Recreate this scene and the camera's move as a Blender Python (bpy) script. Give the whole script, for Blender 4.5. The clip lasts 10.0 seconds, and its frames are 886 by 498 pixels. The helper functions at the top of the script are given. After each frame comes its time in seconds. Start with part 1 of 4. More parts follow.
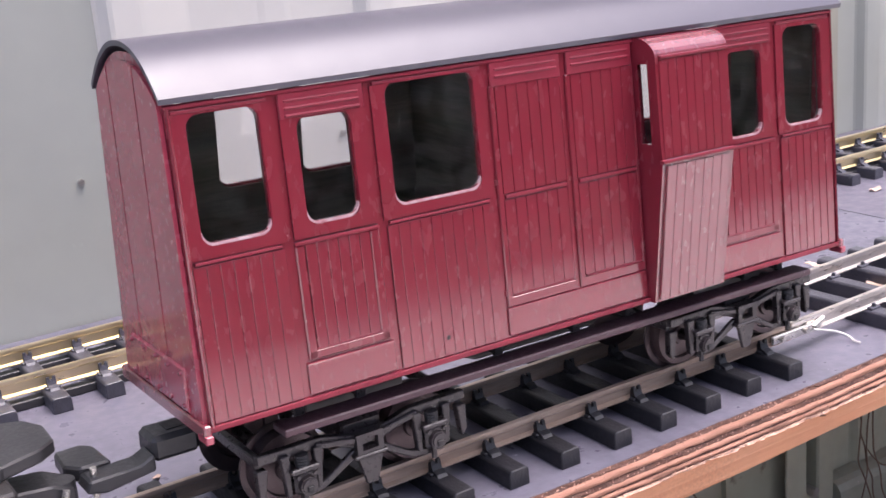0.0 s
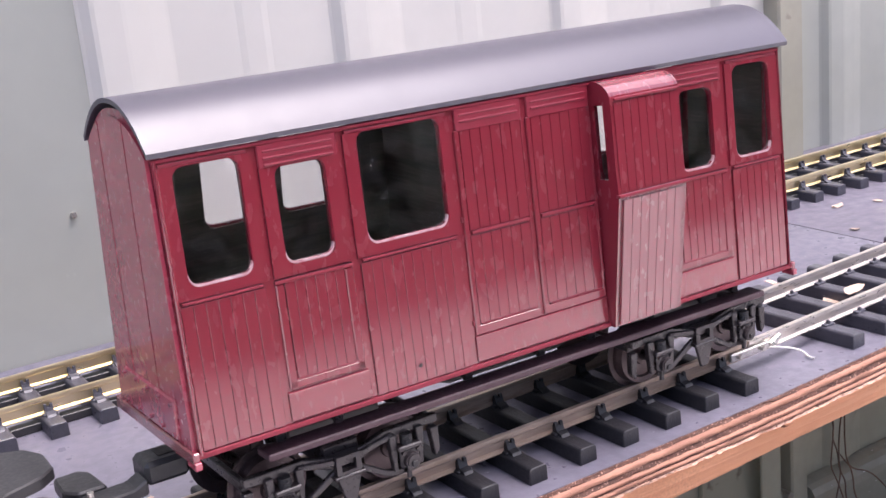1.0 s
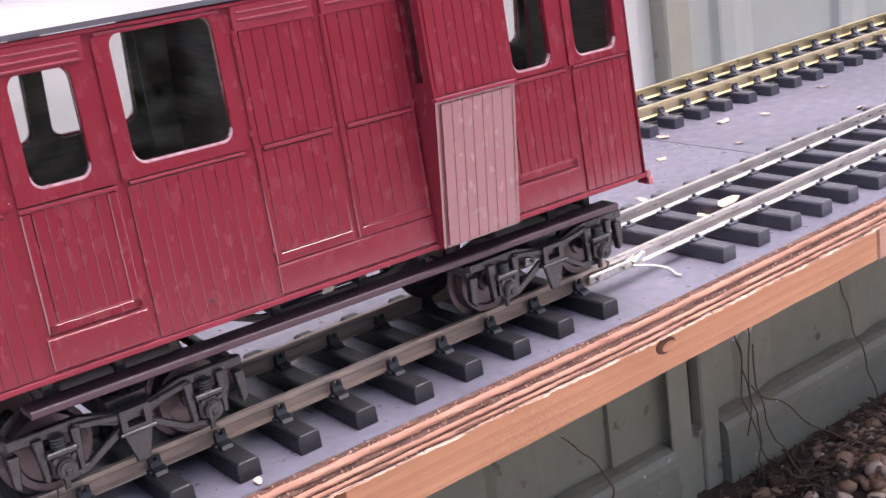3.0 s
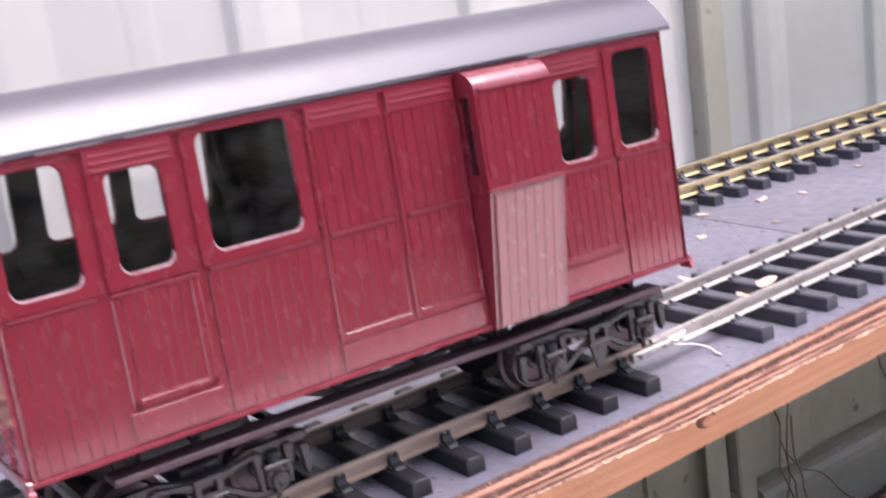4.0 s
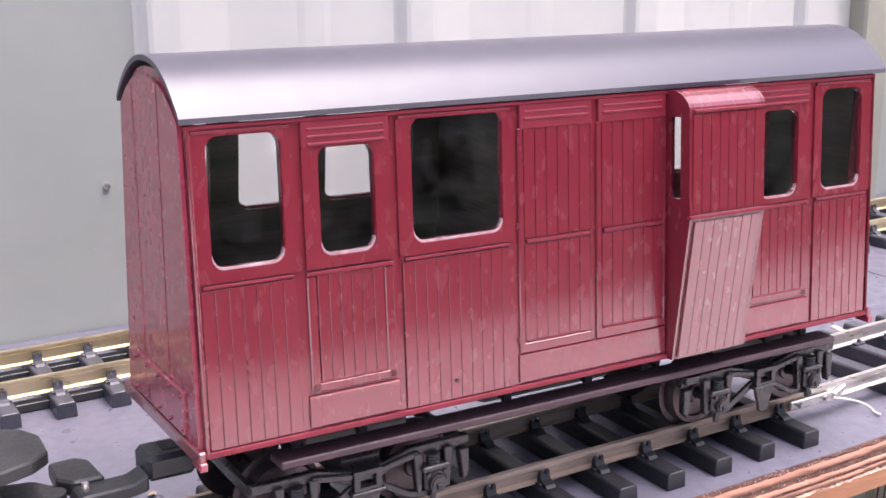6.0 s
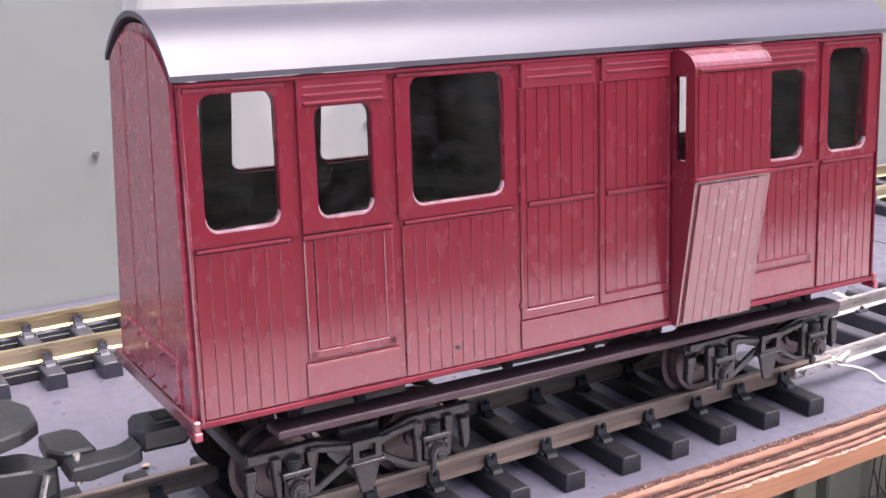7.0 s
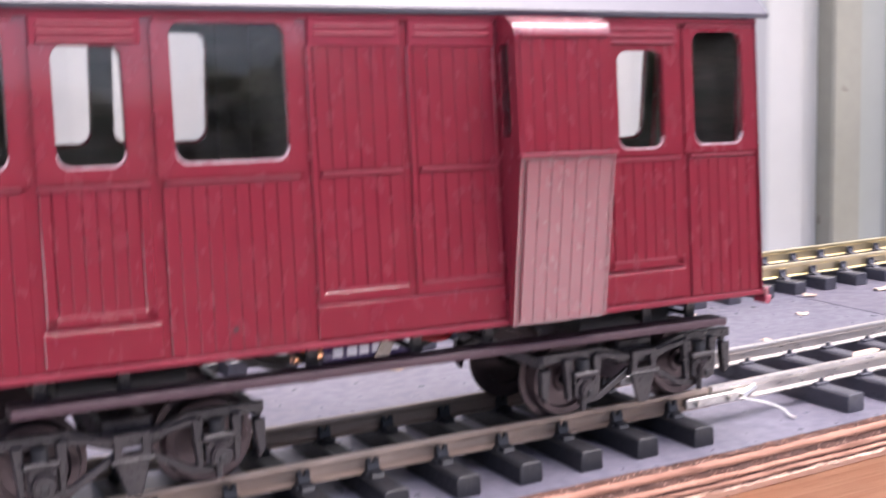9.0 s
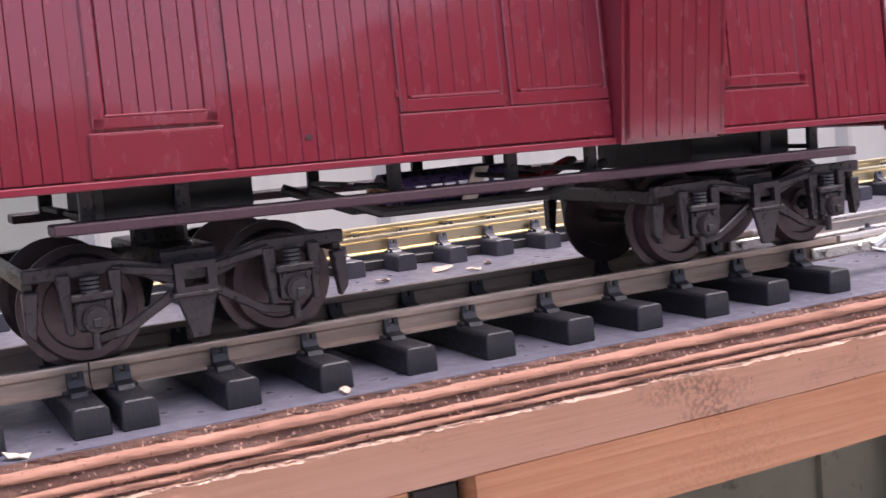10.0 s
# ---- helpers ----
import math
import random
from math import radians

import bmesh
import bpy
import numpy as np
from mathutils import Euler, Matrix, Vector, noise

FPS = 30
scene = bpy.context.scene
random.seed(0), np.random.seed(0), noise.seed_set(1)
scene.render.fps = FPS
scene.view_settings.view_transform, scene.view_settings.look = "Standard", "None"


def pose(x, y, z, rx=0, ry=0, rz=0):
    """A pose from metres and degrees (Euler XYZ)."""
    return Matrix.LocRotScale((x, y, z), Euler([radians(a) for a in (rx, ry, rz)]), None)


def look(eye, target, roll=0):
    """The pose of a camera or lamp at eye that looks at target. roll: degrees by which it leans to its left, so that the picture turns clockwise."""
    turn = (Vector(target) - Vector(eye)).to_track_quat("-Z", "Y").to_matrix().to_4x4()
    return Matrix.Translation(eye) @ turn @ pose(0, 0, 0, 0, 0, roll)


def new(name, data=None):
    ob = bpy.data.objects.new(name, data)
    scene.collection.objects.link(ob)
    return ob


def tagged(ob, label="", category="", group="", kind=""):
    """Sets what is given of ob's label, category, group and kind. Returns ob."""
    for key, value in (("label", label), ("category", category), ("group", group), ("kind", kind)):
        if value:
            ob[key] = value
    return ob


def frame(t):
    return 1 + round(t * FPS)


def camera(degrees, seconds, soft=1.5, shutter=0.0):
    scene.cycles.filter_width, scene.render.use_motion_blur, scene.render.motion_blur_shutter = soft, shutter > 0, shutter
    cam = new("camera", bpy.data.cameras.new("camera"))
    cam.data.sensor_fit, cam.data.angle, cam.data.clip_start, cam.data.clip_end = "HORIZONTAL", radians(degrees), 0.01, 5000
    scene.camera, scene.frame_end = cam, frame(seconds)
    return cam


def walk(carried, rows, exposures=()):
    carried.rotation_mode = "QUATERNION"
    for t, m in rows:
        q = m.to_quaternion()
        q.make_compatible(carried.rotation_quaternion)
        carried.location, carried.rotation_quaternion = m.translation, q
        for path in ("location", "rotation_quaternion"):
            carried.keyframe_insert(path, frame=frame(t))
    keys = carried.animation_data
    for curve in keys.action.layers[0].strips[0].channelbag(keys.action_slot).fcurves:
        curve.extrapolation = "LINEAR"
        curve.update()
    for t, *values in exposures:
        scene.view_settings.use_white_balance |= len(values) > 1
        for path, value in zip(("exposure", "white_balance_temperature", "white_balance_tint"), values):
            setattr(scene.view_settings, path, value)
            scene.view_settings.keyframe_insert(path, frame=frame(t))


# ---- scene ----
# Work in decimetres inside the builders; part() turns them into metres.
U = 0.1
cam = camera(39.8, 10.0, shutter=0.4)
PATH = [
    (0, (-1.413, -4.402, 2.433), (-0.396, -2.772, 1.877), -4.7),
    (0.5, (-1.413, -4.567, 2.552), (-0.382, -2.948, 1.991), -4.5),
    (1, (-1.498, -4.719, 2.637), (-0.466, -3.095, 2.089), -5.5),
    (1.5, (-1.45, -4.69, 2.59), (-0.423, -3.077, 2.005), -6.3),
    (2, (-0.91, -4.665, 2.681), (0.204, -3.148, 2.007), -7.1),
    (2.5, (-0.731, -4.727, 2.304), (0.375, -3.184, 1.674), -8.2),
    (2.7, (-0.742, -4.593, 2.218), (0.352, -3.038, 1.597), -8.3),
    (3.8, (-0.867, -4.716, 2.27), (0.212, -3.127, 1.715), -8.2),
    (4, (-0.967, -4.795, 2.427), (0.098, -3.183, 1.911), -7.9),
    (4.5, (-1.264, -4.559, 2.579), (-0.248, -2.914, 2.068), -2.9),
    (5, (-1.288, -4.515, 2.541), (-0.265, -2.873, 2.032), -0.5),
    (5.5, (-1.277, -4.4, 2.499), (-0.276, -2.745, 1.989), 0.5),
    (6, (-1.304, -4.343, 2.484), (-0.325, -2.679, 1.96), -0.5),
    (7.5, (-1.246, -4.197, 2.39), (-0.24, -2.571, 1.805), -1.2),
    (8, (-1.212, -4.365, 2.398), (-0.151, -2.772, 1.817), -2.0),
    (8.5, (-1.109, -4.305, 2.206), (-0.071, -2.661, 1.74), -2.4),
    (8.7, (-0.659, -4.288, 2.137), (0.297, -2.59, 1.684), -6.7),
    (9, (-0.236, -4.447, 1.601), (0.672, -2.689, 1.308), -1.8),
    (9.2, (-0.28, -4.335, 1.346), (0.606, -2.564, 1.062), -1.0),
    (9.5, (-0.218, -4.146, 0.98), (0.662, -2.369, 0.719), -3.2),
    (10, (-0.232, -3.91, 0.804), (0.629, -2.119, 0.574), -5.2),
]
walk(cam, [(t, look([U * c for c in eye], [U * c for c in target], roll)) for t, eye, target, roll in PATH],
     [(0, 1.22, 6000, 20), (1, 1.29, 6000, 20), (2.5, 1.34, 6000, 20), (4.5, 1.4, 6000, 20), (6, 1.38, 6000, 20), (7.5, 1.38, 6000, 20), (8.5, 1.48, 6000, 19), (9.5, 1.27, 6000, 21), (10, 1.05, 6050, 21)])

# ---- world, sun, exposure ----
world = bpy.data.worlds.new("sky")
scene.world = world
world.use_nodes = True
wn, wl = world.node_tree.nodes, world.node_tree.links
sky = wn.new("ShaderNodeTexSky")
sky.sky_type = "NISHITA"
sky.sun_disc = False
SUN_EL, SUN_AZ = radians(73), radians(120)  # azimuth clockwise from +y
sky.sun_elevation, sky.sun_rotation = SUN_EL, SUN_AZ
sky.air_density, sky.dust_density, sky.ozone_density = 1.0, 8.0, 1.0
wl.new(sky.outputs[0], wn["Background"].inputs["Color"])
wn["Background"].inputs["Strength"].default_value = 0.15
sun = new("sun", bpy.data.lights.new("sun", "SUN"))
sun.data.energy, sun.data.angle, sun.data.color = 1.5, radians(48), (1.0, 0.96, 0.92)
sun_way = Vector((math.sin(SUN_AZ) * math.cos(SUN_EL), math.cos(SUN_AZ) * math.cos(SUN_EL), math.sin(SUN_EL)))
sun.matrix_world = look(sun_way * 5, (0, 0, 0))


# ---- materials ----
def mat(name, colour, rough=0.5, metal=0.0, colour2=None, scale=30.0, amount=0.5, bump=0.0, bump_scale=200.0,
        spots=None, spot_scale=60.0, spot_at=0.62, spot_soft=0.04, spot_round=False, stretch=(1, 1, 1), coat=0.0, rough_var=0.1, vary=0.0, spec=0.5, coat_rough=0.12, coat_ior=1.5):
    """A surface with two scales of noise in its colour, roughness that wanders, spots of dirt or wear, and fine relief."""
    m = bpy.data.materials.new(name)
    m.use_nodes = True
    n, l = m.node_tree.nodes, m.node_tree.links
    b = n["Principled BSDF"]
    mp = n.new("ShaderNodeMapping")
    mp.inputs["Scale"].default_value = stretch
    geo = n.new("ShaderNodeNewGeometry")
    l.new(geo.outputs["Position"], mp.inputs["Vector"])

    def noise_tex(s, detail=5.0):
        t = n.new("ShaderNodeTexNoise")
        t.inputs["Scale"].default_value, t.inputs["Detail"].default_value = s, detail
        l.new(mp.outputs[0], t.inputs["Vector"])
        return t

    def mix(fac, a, c):
        x = n.new("ShaderNodeMix")
        x.data_type = "RGBA"
        for sock, v in ((x.inputs[0], fac), (x.inputs[6], a), (x.inputs[7], c)):
            if isinstance(v, (tuple, float, int)):
                sock.default_value = (*v, 1) if isinstance(v, tuple) else v
            else:
                l.new(v, sock)
        return x.outputs[2]

    big = noise_tex(scale)
    second = colour2 or tuple(c * 0.7 for c in colour)
    ramp = n.new("ShaderNodeMapRange")
    ramp.inputs[1].default_value, ramp.inputs[2].default_value = 0.3, 0.7
    ramp.inputs[4].default_value = amount
    l.new(big.outputs["Fac"], ramp.inputs[0])
    out = mix(ramp.outputs[0], colour, second)
    fine = noise_tex(scale * 9)
    fr = n.new("ShaderNodeMapRange")
    fr.inputs[1].default_value, fr.inputs[2].default_value, fr.inputs[4].default_value = 0.35, 0.75, amount * 0.5
    l.new(fine.outputs["Fac"], fr.inputs[0])
    out = mix(fr.outputs[0], out, second)
    if vary:
        info = n.new("ShaderNodeObjectInfo")
        vr = n.new("ShaderNodeMath")
        vr.operation = "MULTIPLY"
        vr.inputs[1].default_value = vary
        l.new(info.outputs["Random"], vr.inputs[0])
        out = mix(vr.outputs[0], out, second)
    if spots:
        sp = noise_tex(spot_scale, 6.0)
        if spot_round:
            l.new(geo.outputs["Position"], sp.inputs["Vector"])
        sr = n.new("ShaderNodeMapRange")
        sr.inputs[1].default_value, sr.inputs[2].default_value = spot_at, spot_at + spot_soft
        l.new(sp.outputs["Fac"], sr.inputs[0])
        out = mix(sr.outputs[0], out, spots)
    l.new(out, b.inputs["Base Color"])
    rr = n.new("ShaderNodeMapRange")
    rr.inputs[1].default_value, rr.inputs[2].default_value = 0.3, 0.7
    rr.inputs[3].default_value, rr.inputs[4].default_value = max(0.02, rough - rough_var), min(1, rough + rough_var)
    l.new(fine.outputs["Fac"], rr.inputs[0])
    l.new(rr.outputs[0], b.inputs["Roughness"])
    b.inputs["Metallic"].default_value = metal
    b.inputs["Coat Weight"].default_value = coat
    b.inputs["Coat Roughness"].default_value = coat_rough
    b.inputs["Coat IOR"].default_value = coat_ior
    b.inputs["Specular IOR Level"].default_value = spec
    if bump:
        bt = noise_tex(bump_scale)
        bp = n.new("ShaderNodeBump")
        bp.inputs["Strength"].default_value, bp.inputs["Distance"].default_value = bump, 0.0006
        l.new(bt.outputs["Fac"], bp.inputs["Height"])
        l.new(bp.outputs[0], b.inputs["Normal"])
    return m


def wood(name, pale, deep, figure, dirt, dirty, rough):
    """Sawn softwood along x: wavy growth lines, fine fibres, blotches of dirt made of small specks, and relief."""
    m = bpy.data.materials.new(name)
    m.use_nodes = True
    n, l = m.node_tree.nodes, m.node_tree.links
    b = n["Principled BSDF"]
    geo = n.new("ShaderNodeNewGeometry")

    def coords(sx):
        mp = n.new("ShaderNodeMapping")
        mp.inputs["Scale"].default_value = (sx, 1, 1)
        l.new(geo.outputs["Position"], mp.inputs["Vector"])
        return mp.outputs[0]

    def noise_at(vec, scale, lo, hi, top=1.0):
        t, r = n.new("ShaderNodeTexNoise"), n.new("ShaderNodeMapRange")
        t.inputs["Scale"].default_value, t.inputs["Detail"].default_value = scale, 5.0
        l.new(vec, t.inputs["Vector"])
        r.inputs[1].default_value, r.inputs[2].default_value, r.inputs[4].default_value = lo, hi, top
        l.new(t.outputs["Fac"], r.inputs[0])
        return r.outputs[0]

    def times(a, c):
        k = n.new("ShaderNodeMath")
        k.operation = "MULTIPLY"
        for sock, v in zip(k.inputs, (a, c)):
            if isinstance(v, float):
                sock.default_value = v
            else:
                l.new(v, sock)
        return k.outputs[0]

    def mix(fac, a, c):
        x = n.new("ShaderNodeMix")
        x.data_type = "RGBA"
        l.new(fac, x.inputs[0])
        for sock, v in ((x.inputs[6], a), (x.inputs[7], c)):
            if isinstance(v, tuple):
                sock.default_value = (*v, 1)
            else:
                l.new(v, sock)
        return x.outputs[2]

    wave = n.new("ShaderNodeTexWave")
    wave.wave_type, wave.bands_direction, wave.wave_profile = "BANDS", "Z", "SAW"
    wave.inputs["Scale"].default_value, wave.inputs["Distortion"].default_value = 45, 9.0
    wave.inputs["Detail"].default_value, wave.inputs["Detail Scale"].default_value = 2.0, 0.35
    l.new(coords(0.09), wave.inputs["Vector"])
    fibre = noise_at(coords(0.04), 420, 0.35, 0.7)
    patch = noise_at(coords(0.4), 22, 0.35, 0.7)
    out = mix(times(patch, 0.6), pale, deep)
    out = mix(times(wave.outputs["Fac"], figure), out, deep)
    out = mix(times(fibre, 0.45), out, deep)
    grime = times(noise_at(coords(0.45), 26, 0.56, 0.68), noise_at(geo.outputs["Position"], 520, 0.42, 0.6, dirty))
    out = mix(grime, out, dirt)
    specks = noise_at(geo.outputs["Position"], 300, 0.69, 0.73, dirty)
    out = mix(specks, out, tuple(c * 0.5 for c in dirt))
    l.new(out, b.inputs["Base Color"])
    b.inputs["Roughness"].default_value = rough
    bp = n.new("ShaderNodeBump")
    bp.inputs["Strength"].default_value, bp.inputs["Distance"].default_value = 0.6, 0.0004
    l.new(fibre, bp.inputs["Height"])
    l.new(bp.outputs[0], b.inputs["Normal"])
    return m


CRIMSON = mat("crimson_paint", (0.183, 0.0172, 0.0295), 0.24, colour2=(0.153, 0.0135, 0.024), scale=25, amount=0.6, bump=0.12, bump_scale=650, rough_var=0.07, coat=1.0, coat_rough=0.06, coat_ior=1.64, spec=0.4,
              stretch=(1, 1, 0.45), vary=0.2)
MOULDING = mat("crimson_moulding_paint", (0.19, 0.016, 0.03), 0.38, colour2=(0.14, 0.01, 0.02), scale=60, amount=0.6, bump=0.2, bump_scale=700, rough_var=0.1, spec=0.4)
GROOVE = mat("dark_crimson_groove", (0.05, 0.008, 0.011), 0.75, colour2=(0.03, 0.006, 0.008), scale=60, amount=0.6, bump=0.2, spec=0.2)
# the van's crimson, lightened to carry the pinkish reflections on its ends
CRIMSON_END_LIT = mat("crimson_paint_end_lit", (0.34, 0.042, 0.072), 0.26, coat=0.6, coat_rough=0.07, spec=0.5, colour2=(0.24, 0.034, 0.053), scale=25, amount=0.4, bump=0.025, bump_scale=500, rough_var=0.03, vary=0.2)
# pale colour that paints the highlight on the windows' lower ledges
SILL_GLINT = mat("painted_sill_highlight", (0.5, 0.44, 0.45), 0.45, colour2=(0.28, 0.09, 0.11), scale=260, amount=0.8, bump=0.2)
ROOF = mat("grey_roof_paint", (0.06, 0.055, 0.073), 0.33, spec=0.52, colour2=(0.048, 0.044, 0.06), scale=12, amount=0.4, bump=0.015, bump_scale=600, rough_var=0.03,
           spots=(0.4, 0.4, 0.43), spot_scale=600, spot_at=0.755)
STEP = mat("purple_brown_step", (0.062, 0.029, 0.037), 0.48, colour2=(0.045, 0.022, 0.028), scale=60, amount=0.6, bump=0.15,
           spots=(0.4, 0.32, 0.3), spot_scale=900, spot_at=0.72)
BOGIE = mat("dusty_black_metal", (0.014, 0.011, 0.012), 0.33, colour2=(0.034, 0.026, 0.028), scale=55, amount=0.7, bump=0.35, bump_scale=500, spots=(0.11, 0.085, 0.085), spot_scale=700, spot_at=0.7, spot_soft=0.04)
TYRE = mat("worn_brown_tyre", (0.085, 0.058, 0.06), 0.38, metal=0.4, colour2=(0.04, 0.026, 0.027), scale=80, amount=0.7, bump=0.15)
UNDER = mat("black_underframe", (0.012, 0.011, 0.011), 0.6, colour2=(0.03, 0.026, 0.026), scale=50, amount=0.6, bump=0.2)
# dark for the shade inside the van; paler bands stand for window reflections
CABIN = mat("inside_shade_brown", (0.12, 0.09, 0.075), 0.42, colour2=(0.006, 0.005, 0.005), scale=38, amount=1.0, bump=0.3, stretch=(0.22, 0.22, 2.8))
SLEEPER = mat("black_plastic_sleeper", (0.007, 0.007, 0.009), 0.5, colour2=(0.017, 0.017, 0.021), scale=90, amount=0.6, bump=0.35, bump_scale=350,
              stretch=(2.5, 0.5, 1), vary=0.4, spots=(0.08, 0.076, 0.072), spot_scale=350, spot_at=0.72)
# dust, and a blue-grey base that paints the sky's sheen on the tops
DUSTY_SHEEN = mat("sleeper_dust_and_sky_sheen", (0.03, 0.03, 0.038), 0.36, colour2=(0.07, 0.069, 0.085), scale=90, amount=0.7, bump=0.3, bump_scale=350, stretch=(2.5, 0.5, 1), vary=0.4, spots=(0.13, 0.125, 0.125), spot_scale=350, spot_at=0.68)
BRASS = mat("polished_brass_rail", (0.9, 0.77, 0.5), 0.36, metal=1.0, colour2=(0.8, 0.66, 0.39), scale=25, amount=0.3, bump=0.03, stretch=(0.3, 2, 2))
BROWN_RAIL = mat("tarnished_brown_rail", (0.5, 0.4, 0.32), 0.4, metal=0.5, colour2=(0.28, 0.2, 0.155), scale=45, amount=0.8, bump=0.2, stretch=(0.35, 3, 3))
BRIGHT_RAIL = mat("bright_nickel_rail", (0.72, 0.67, 0.62), 0.34, metal=0.85, colour2=(0.55, 0.48, 0.42), scale=30, amount=0.25, bump=0.02, stretch=(0.35, 3, 3))
SOLDER = mat("dull_silver_metal", (0.66, 0.64, 0.6), 0.3, metal=0.8, colour2=(0.35, 0.32, 0.28), scale=200, amount=0.6)
DECK = mat("blue_grey_deck_paint", (0.15, 0.143, 0.18), 0.37, colour2=(0.096, 0.091, 0.117), scale=14, amount=0.7, bump=0.2, bump_scale=300, rough_var=0.12,
           spots=(0.36, 0.35, 0.37), spot_scale=150, spot_at=0.7, spot_soft=0.06)
PLY_LIGHT = mat("pale_ply_layer", (0.42, 0.21, 0.14), 0.72, colour2=(0.27, 0.125, 0.08), scale=110, amount=0.8, bump=0.9, bump_scale=500, stretch=(0.2, 1, 1.8),
                spots=(0.15, 0.075, 0.05), spot_scale=700, spot_at=0.64, spot_soft=0.04, spot_round=True)
PLY_DARK = mat("dark_ply_layer", (0.15, 0.068, 0.045), 0.78, colour2=(0.07, 0.035, 0.025), scale=160, amount=0.9, bump=1.0, bump_scale=700,
               spots=(0.42, 0.25, 0.18), spot_scale=800, spot_at=0.6, spot_soft=0.05)
TIMBER = wood("orange_timber", (0.85, 0.47, 0.27), (0.64, 0.29, 0.145), 0.65, (0.25, 0.13, 0.075), 0.2, 0.55)
ROUGH_TIMBER = wood("rough_sawn_timber", (0.8, 0.51, 0.38), (0.7, 0.41, 0.29), 0.2, (0.24, 0.14, 0.1), 0.65, 0.7)
SPLINTER = mat("pale_splintered_wood", (0.6, 0.4, 0.3), 0.75, colour2=(0.4, 0.22, 0.15), scale=90, amount=0.8, bump=0.8, bump_scale=600, spots=(0.16, 0.08, 0.055), spot_scale=500, spot_at=0.6, spot_soft=0.06)
KNOT = mat("dark_wood_knot", (0.08, 0.032, 0.017), 0.6, colour2=(0.22, 0.09, 0.04), scale=120, amount=0.8)
PALE_FENCE = mat("pale_cream_steel_sheet", (0.62, 0.6, 0.545), 0.4, colour2=(0.54, 0.525, 0.475), scale=5, amount=0.8, bump=0.08, bump_scale=120, rough_var=0.08,
                 spots=(0.63, 0.61, 0.58), spot_scale=26, spot_at=0.68, spot_soft=0.1)
FENCE = mat("grey_green_steel_sheet", (0.38, 0.392, 0.345), 0.42, colour2=(0.315, 0.325, 0.285), scale=5, amount=0.8, bump=0.08, bump_scale=120, rough_var=0.08,
            spots=(0.48, 0.48, 0.45), spot_scale=26, spot_at=0.7, spot_soft=0.1)
# olive base holds the deck's shade on the lower fence; the dark blotches are dirt
SHADED_FENCE = mat("steel_sheet_in_deck_shade", (0.36, 0.365, 0.28), 0.45, colour2=(0.27, 0.275, 0.205), scale=7, amount=0.9, bump=0.1, bump_scale=120, spots=(0.12, 0.1, 0.07), spot_scale=45, spot_at=0.66, spot_soft=0.1)
POST = mat("cream_fence_post", (0.38, 0.365, 0.285), 0.45, colour2=(0.27, 0.26, 0.2), scale=9, amount=0.6, bump=0.12,
           spots=(0.2, 0.18, 0.14), spot_scale=60, spot_at=0.72, spot_soft=0.06)
CHIPPED = mat("chipped_rail_paint", (0.27, 0.275, 0.215), 0.5, colour2=(0.17, 0.17, 0.13), scale=9, amount=0.6, bump=0.15, spots=(0.62, 0.61, 0.58), spot_scale=190, spot_at=0.69, spot_soft=0.02)
SOIL = mat("dark_damp_soil", (0.035, 0.026, 0.021), 0.9, colour2=(0.07, 0.052, 0.042), scale=20, amount=0.8, bump=0.9, bump_scale=70)
PAVING = mat("pale_paving", (0.66, 0.635, 0.62), 0.8, colour2=(0.56, 0.54, 0.525), scale=3, amount=0.7, bump=0.4, bump_scale=40)
HEDGE = mat("dark_hedge_leaf", (0.03, 0.045, 0.02), 0.7, colour2=(0.06, 0.07, 0.03), scale=6, amount=0.8, bump=0.8)
PEBBLE = mat("tan_river_pebble", (0.42, 0.3, 0.2), 0.5, colour2=(0.2, 0.12, 0.075), scale=30, amount=0.8, bump=0.25, bump_scale=80, vary=0.5)
PALE_PEBBLE = mat("pale_river_pebble", (0.58, 0.48, 0.39), 0.5, colour2=(0.38, 0.28, 0.21), scale=30, amount=0.6, bump=0.25, bump_scale=80, vary=0.4)
BROWN_PEBBLE = mat("brown_river_pebble", (0.2, 0.12, 0.075), 0.5, colour2=(0.1, 0.065, 0.045), scale=30, amount=0.7, bump=0.25, bump_scale=80, vary=0.5)
BARK = mat("brown_bark_chip", (0.05, 0.032, 0.024), 0.85, colour2=(0.1, 0.065, 0.048), scale=12, amount=0.9, bump=0.6, vary=0.8)
TWIG = mat("dry_brown_twig", (0.1, 0.06, 0.04), 0.8, colour2=(0.18, 0.12, 0.08), scale=40, amount=0.6)
LEAF = mat("dry_pale_leaf", (0.36, 0.22, 0.14), 0.6, colour2=(0.55, 0.44, 0.36), scale=60, amount=0.9, bump=0.3, vary=0.5)
WHITE_WIRE = mat("white_wire", (0.72, 0.7, 0.66), 0.45, colour2=(0.5, 0.47, 0.42), scale=200, amount=0.5)
CELL = mat("purple_cell_sleeve", (0.035, 0.025, 0.07), 0.3, colour2=(0.06, 0.04, 0.12), scale=60, amount=0.5)
COPPER = mat("copper_cell_end", (0.75, 0.38, 0.2), 0.25, metal=1.0)
PRINT = mat("white_print", (0.6, 0.6, 0.66), 0.4, colour2=(0.45, 0.45, 0.5), scale=90)
TAPE = mat("clear_brown_tape", (0.3, 0.26, 0.22), 0.3, colour2=(0.22, 0.18, 0.16), scale=90)
RED_WIRE = mat("red_wire", (0.35, 0.015, 0.02), 0.35)
